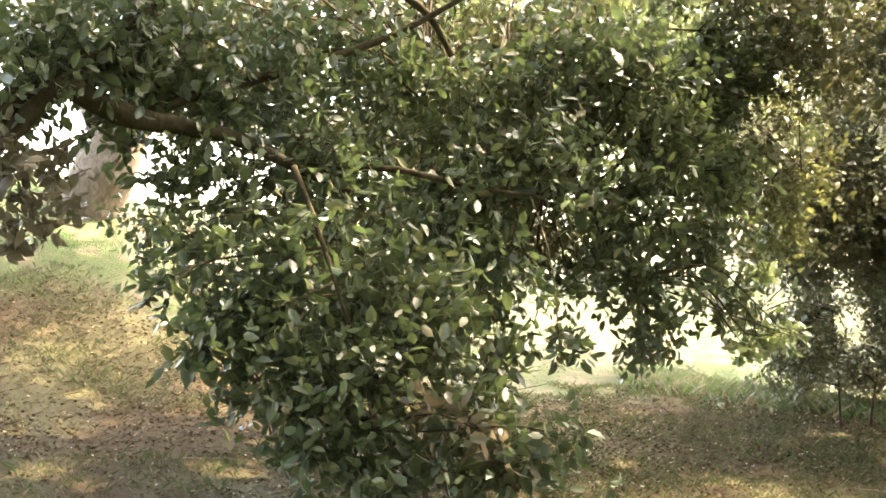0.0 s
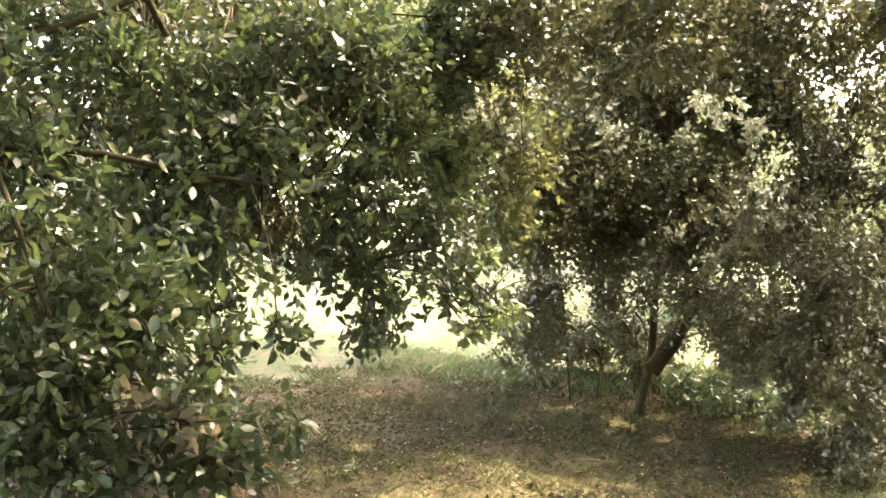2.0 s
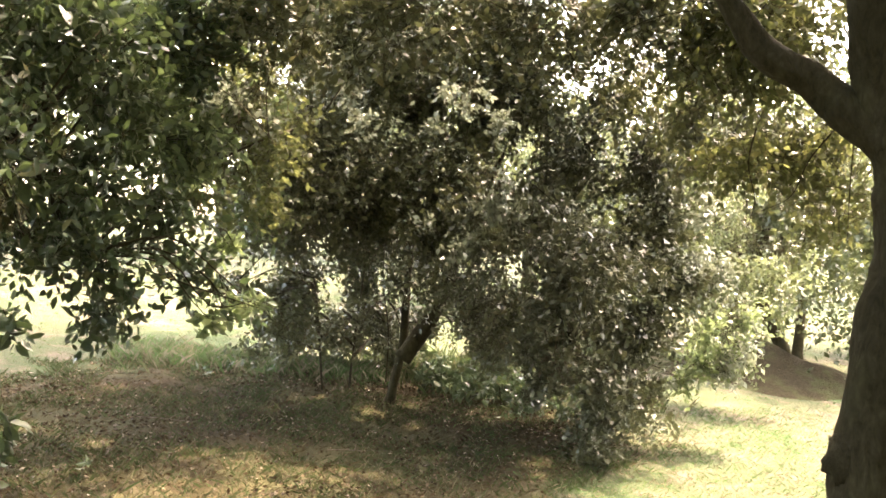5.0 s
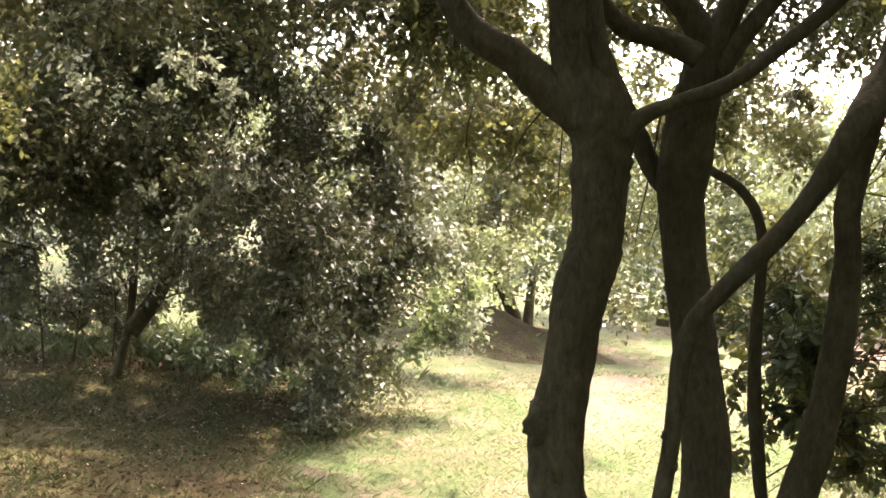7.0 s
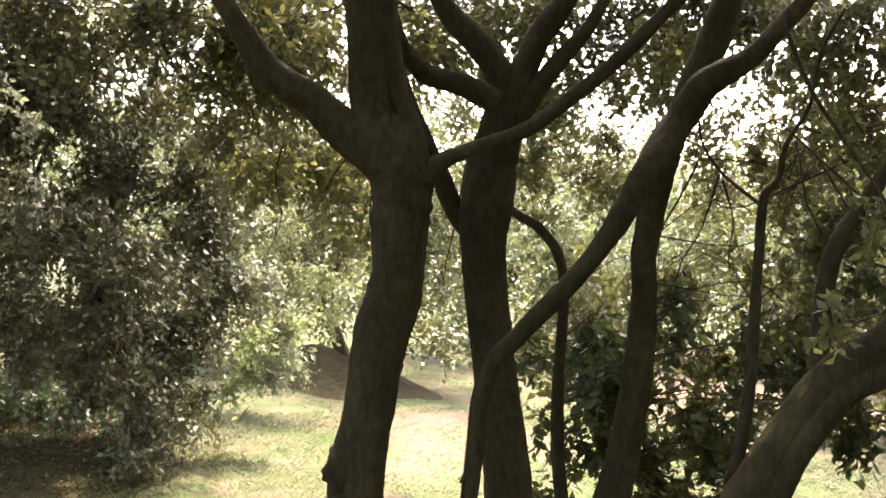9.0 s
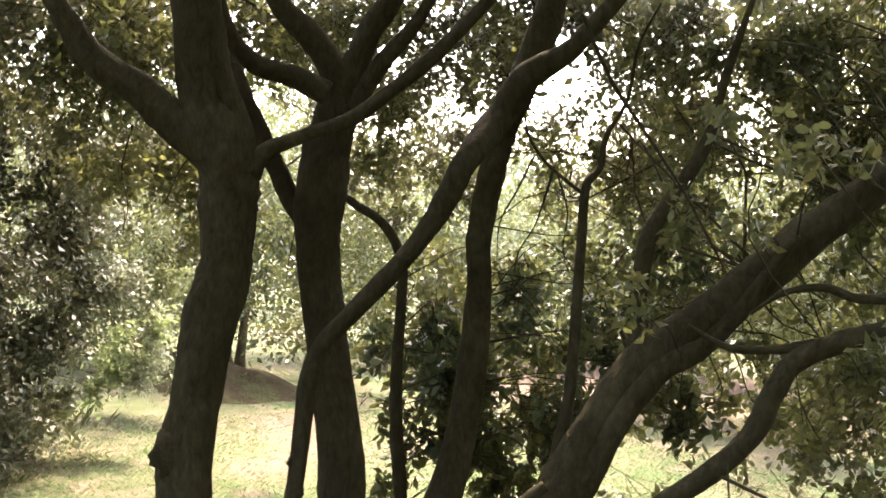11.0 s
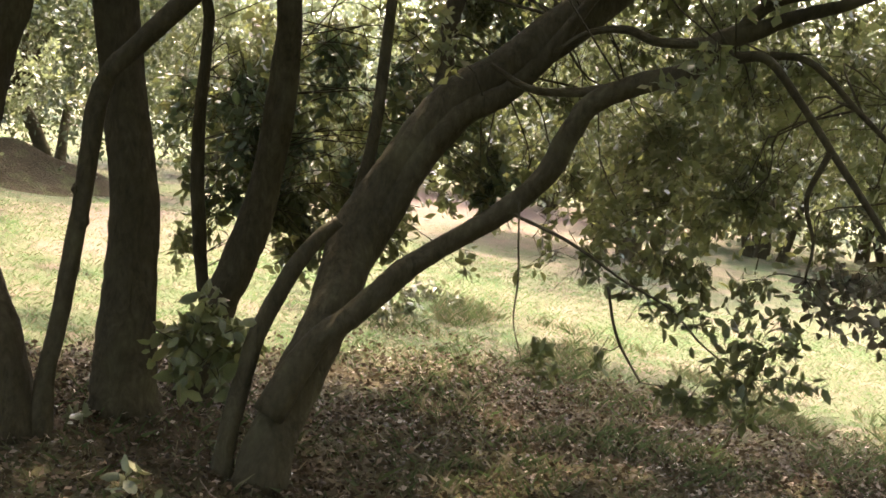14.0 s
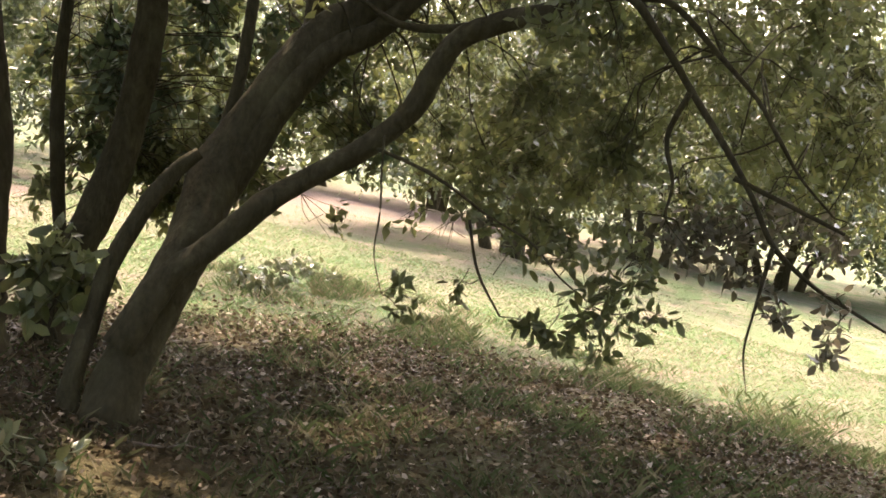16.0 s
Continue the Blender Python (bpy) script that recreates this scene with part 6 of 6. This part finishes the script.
litter("leaf_litter", 115000, (-3.5, 7.5, -1.5, 8.5), 0.022, LITTER, "dry brown fallen leaves scattered under the trees", patchy)
# dense real litter, its darker tone painted for shade by the trunks
litter("deep_leaf_litter", 90000, (1.6, 5.6, -0.8, 2.9), 0.026, SHADED_LITTER, "thick brown leaf litter round the foot of the oaks, darkened for shade", lambda x, y: np.clip(1.1 * (bell(x, y, 2.9, 1.5, 1.3, 1.1) + bell(x, y, 4.1, 0.7, 1.1, 1.0)), 0, 0.36) * (0.45 + 0.55 * (np.sin(4.1 * x + 2 * np.sin(3 * y)) + np.sin(5.2 * y + 1.5 * np.sin(2.4 * x)) > -0.5)))

# ---- twigs lying under the trees ----
def fallen_twig(x, y, turn, long, r):
    g = np.random.default_rng(int(abs(1000 * x + 7 * y)))
    t = thing("fallen_twig", x, y, float(gh(x, y)), "thin dry fallen twig lying in the leaf litter", "twig", "twigs in the litter")
    pts = []
    for k in range(5):
        u = (k / 4 - 0.5) * long
        px, py = x + u * math.cos(turn) + g.normal(0, 0.012), y + u * math.sin(turn) + g.normal(0, 0.012)
        pts.append((px, py, float(gh(px, py)) + 0.012 + g.uniform(0, 0.012), r * (1.2 - 0.18 * k)))
    tube("stick", pts, PALE_BARK, t, 6, 5, 0.03, 5)
    a = pts[2]
    tube("side_shoot", [a, (a[0] + 0.2 * long * math.cos(turn + 0.8), a[1] + 0.2 * long * math.sin(turn + 0.8), a[2] + 0.02, r * 0.5), (a[0] + 0.34 * long * math.cos(turn + 0.6), a[1] + 0.34 * long * math.sin(turn + 0.6), a[2] + 0.015, r * 0.3)], PALE_BARK, t, 5, 4, 0.0, 5)


for x, y, turn, long, r in [(2.95, 1.2, -0.4, 0.26, 0.0032), (2.75, 1.45, 0.5, 0.22, 0.003), (3.35, 1.85, 0.9, 0.25, 0.0035), (3.7, 1.2, 2.2, 0.28, 0.003), (2.2, 5.3, 0.3, 0.28, 0.003), (1.4, 5.9, -0.3, 0.3, 0.003), (-0.9, 4.9, 0.4, 0.25, 0.003)]:
    fallen_twig(x, y, turn, long, r)
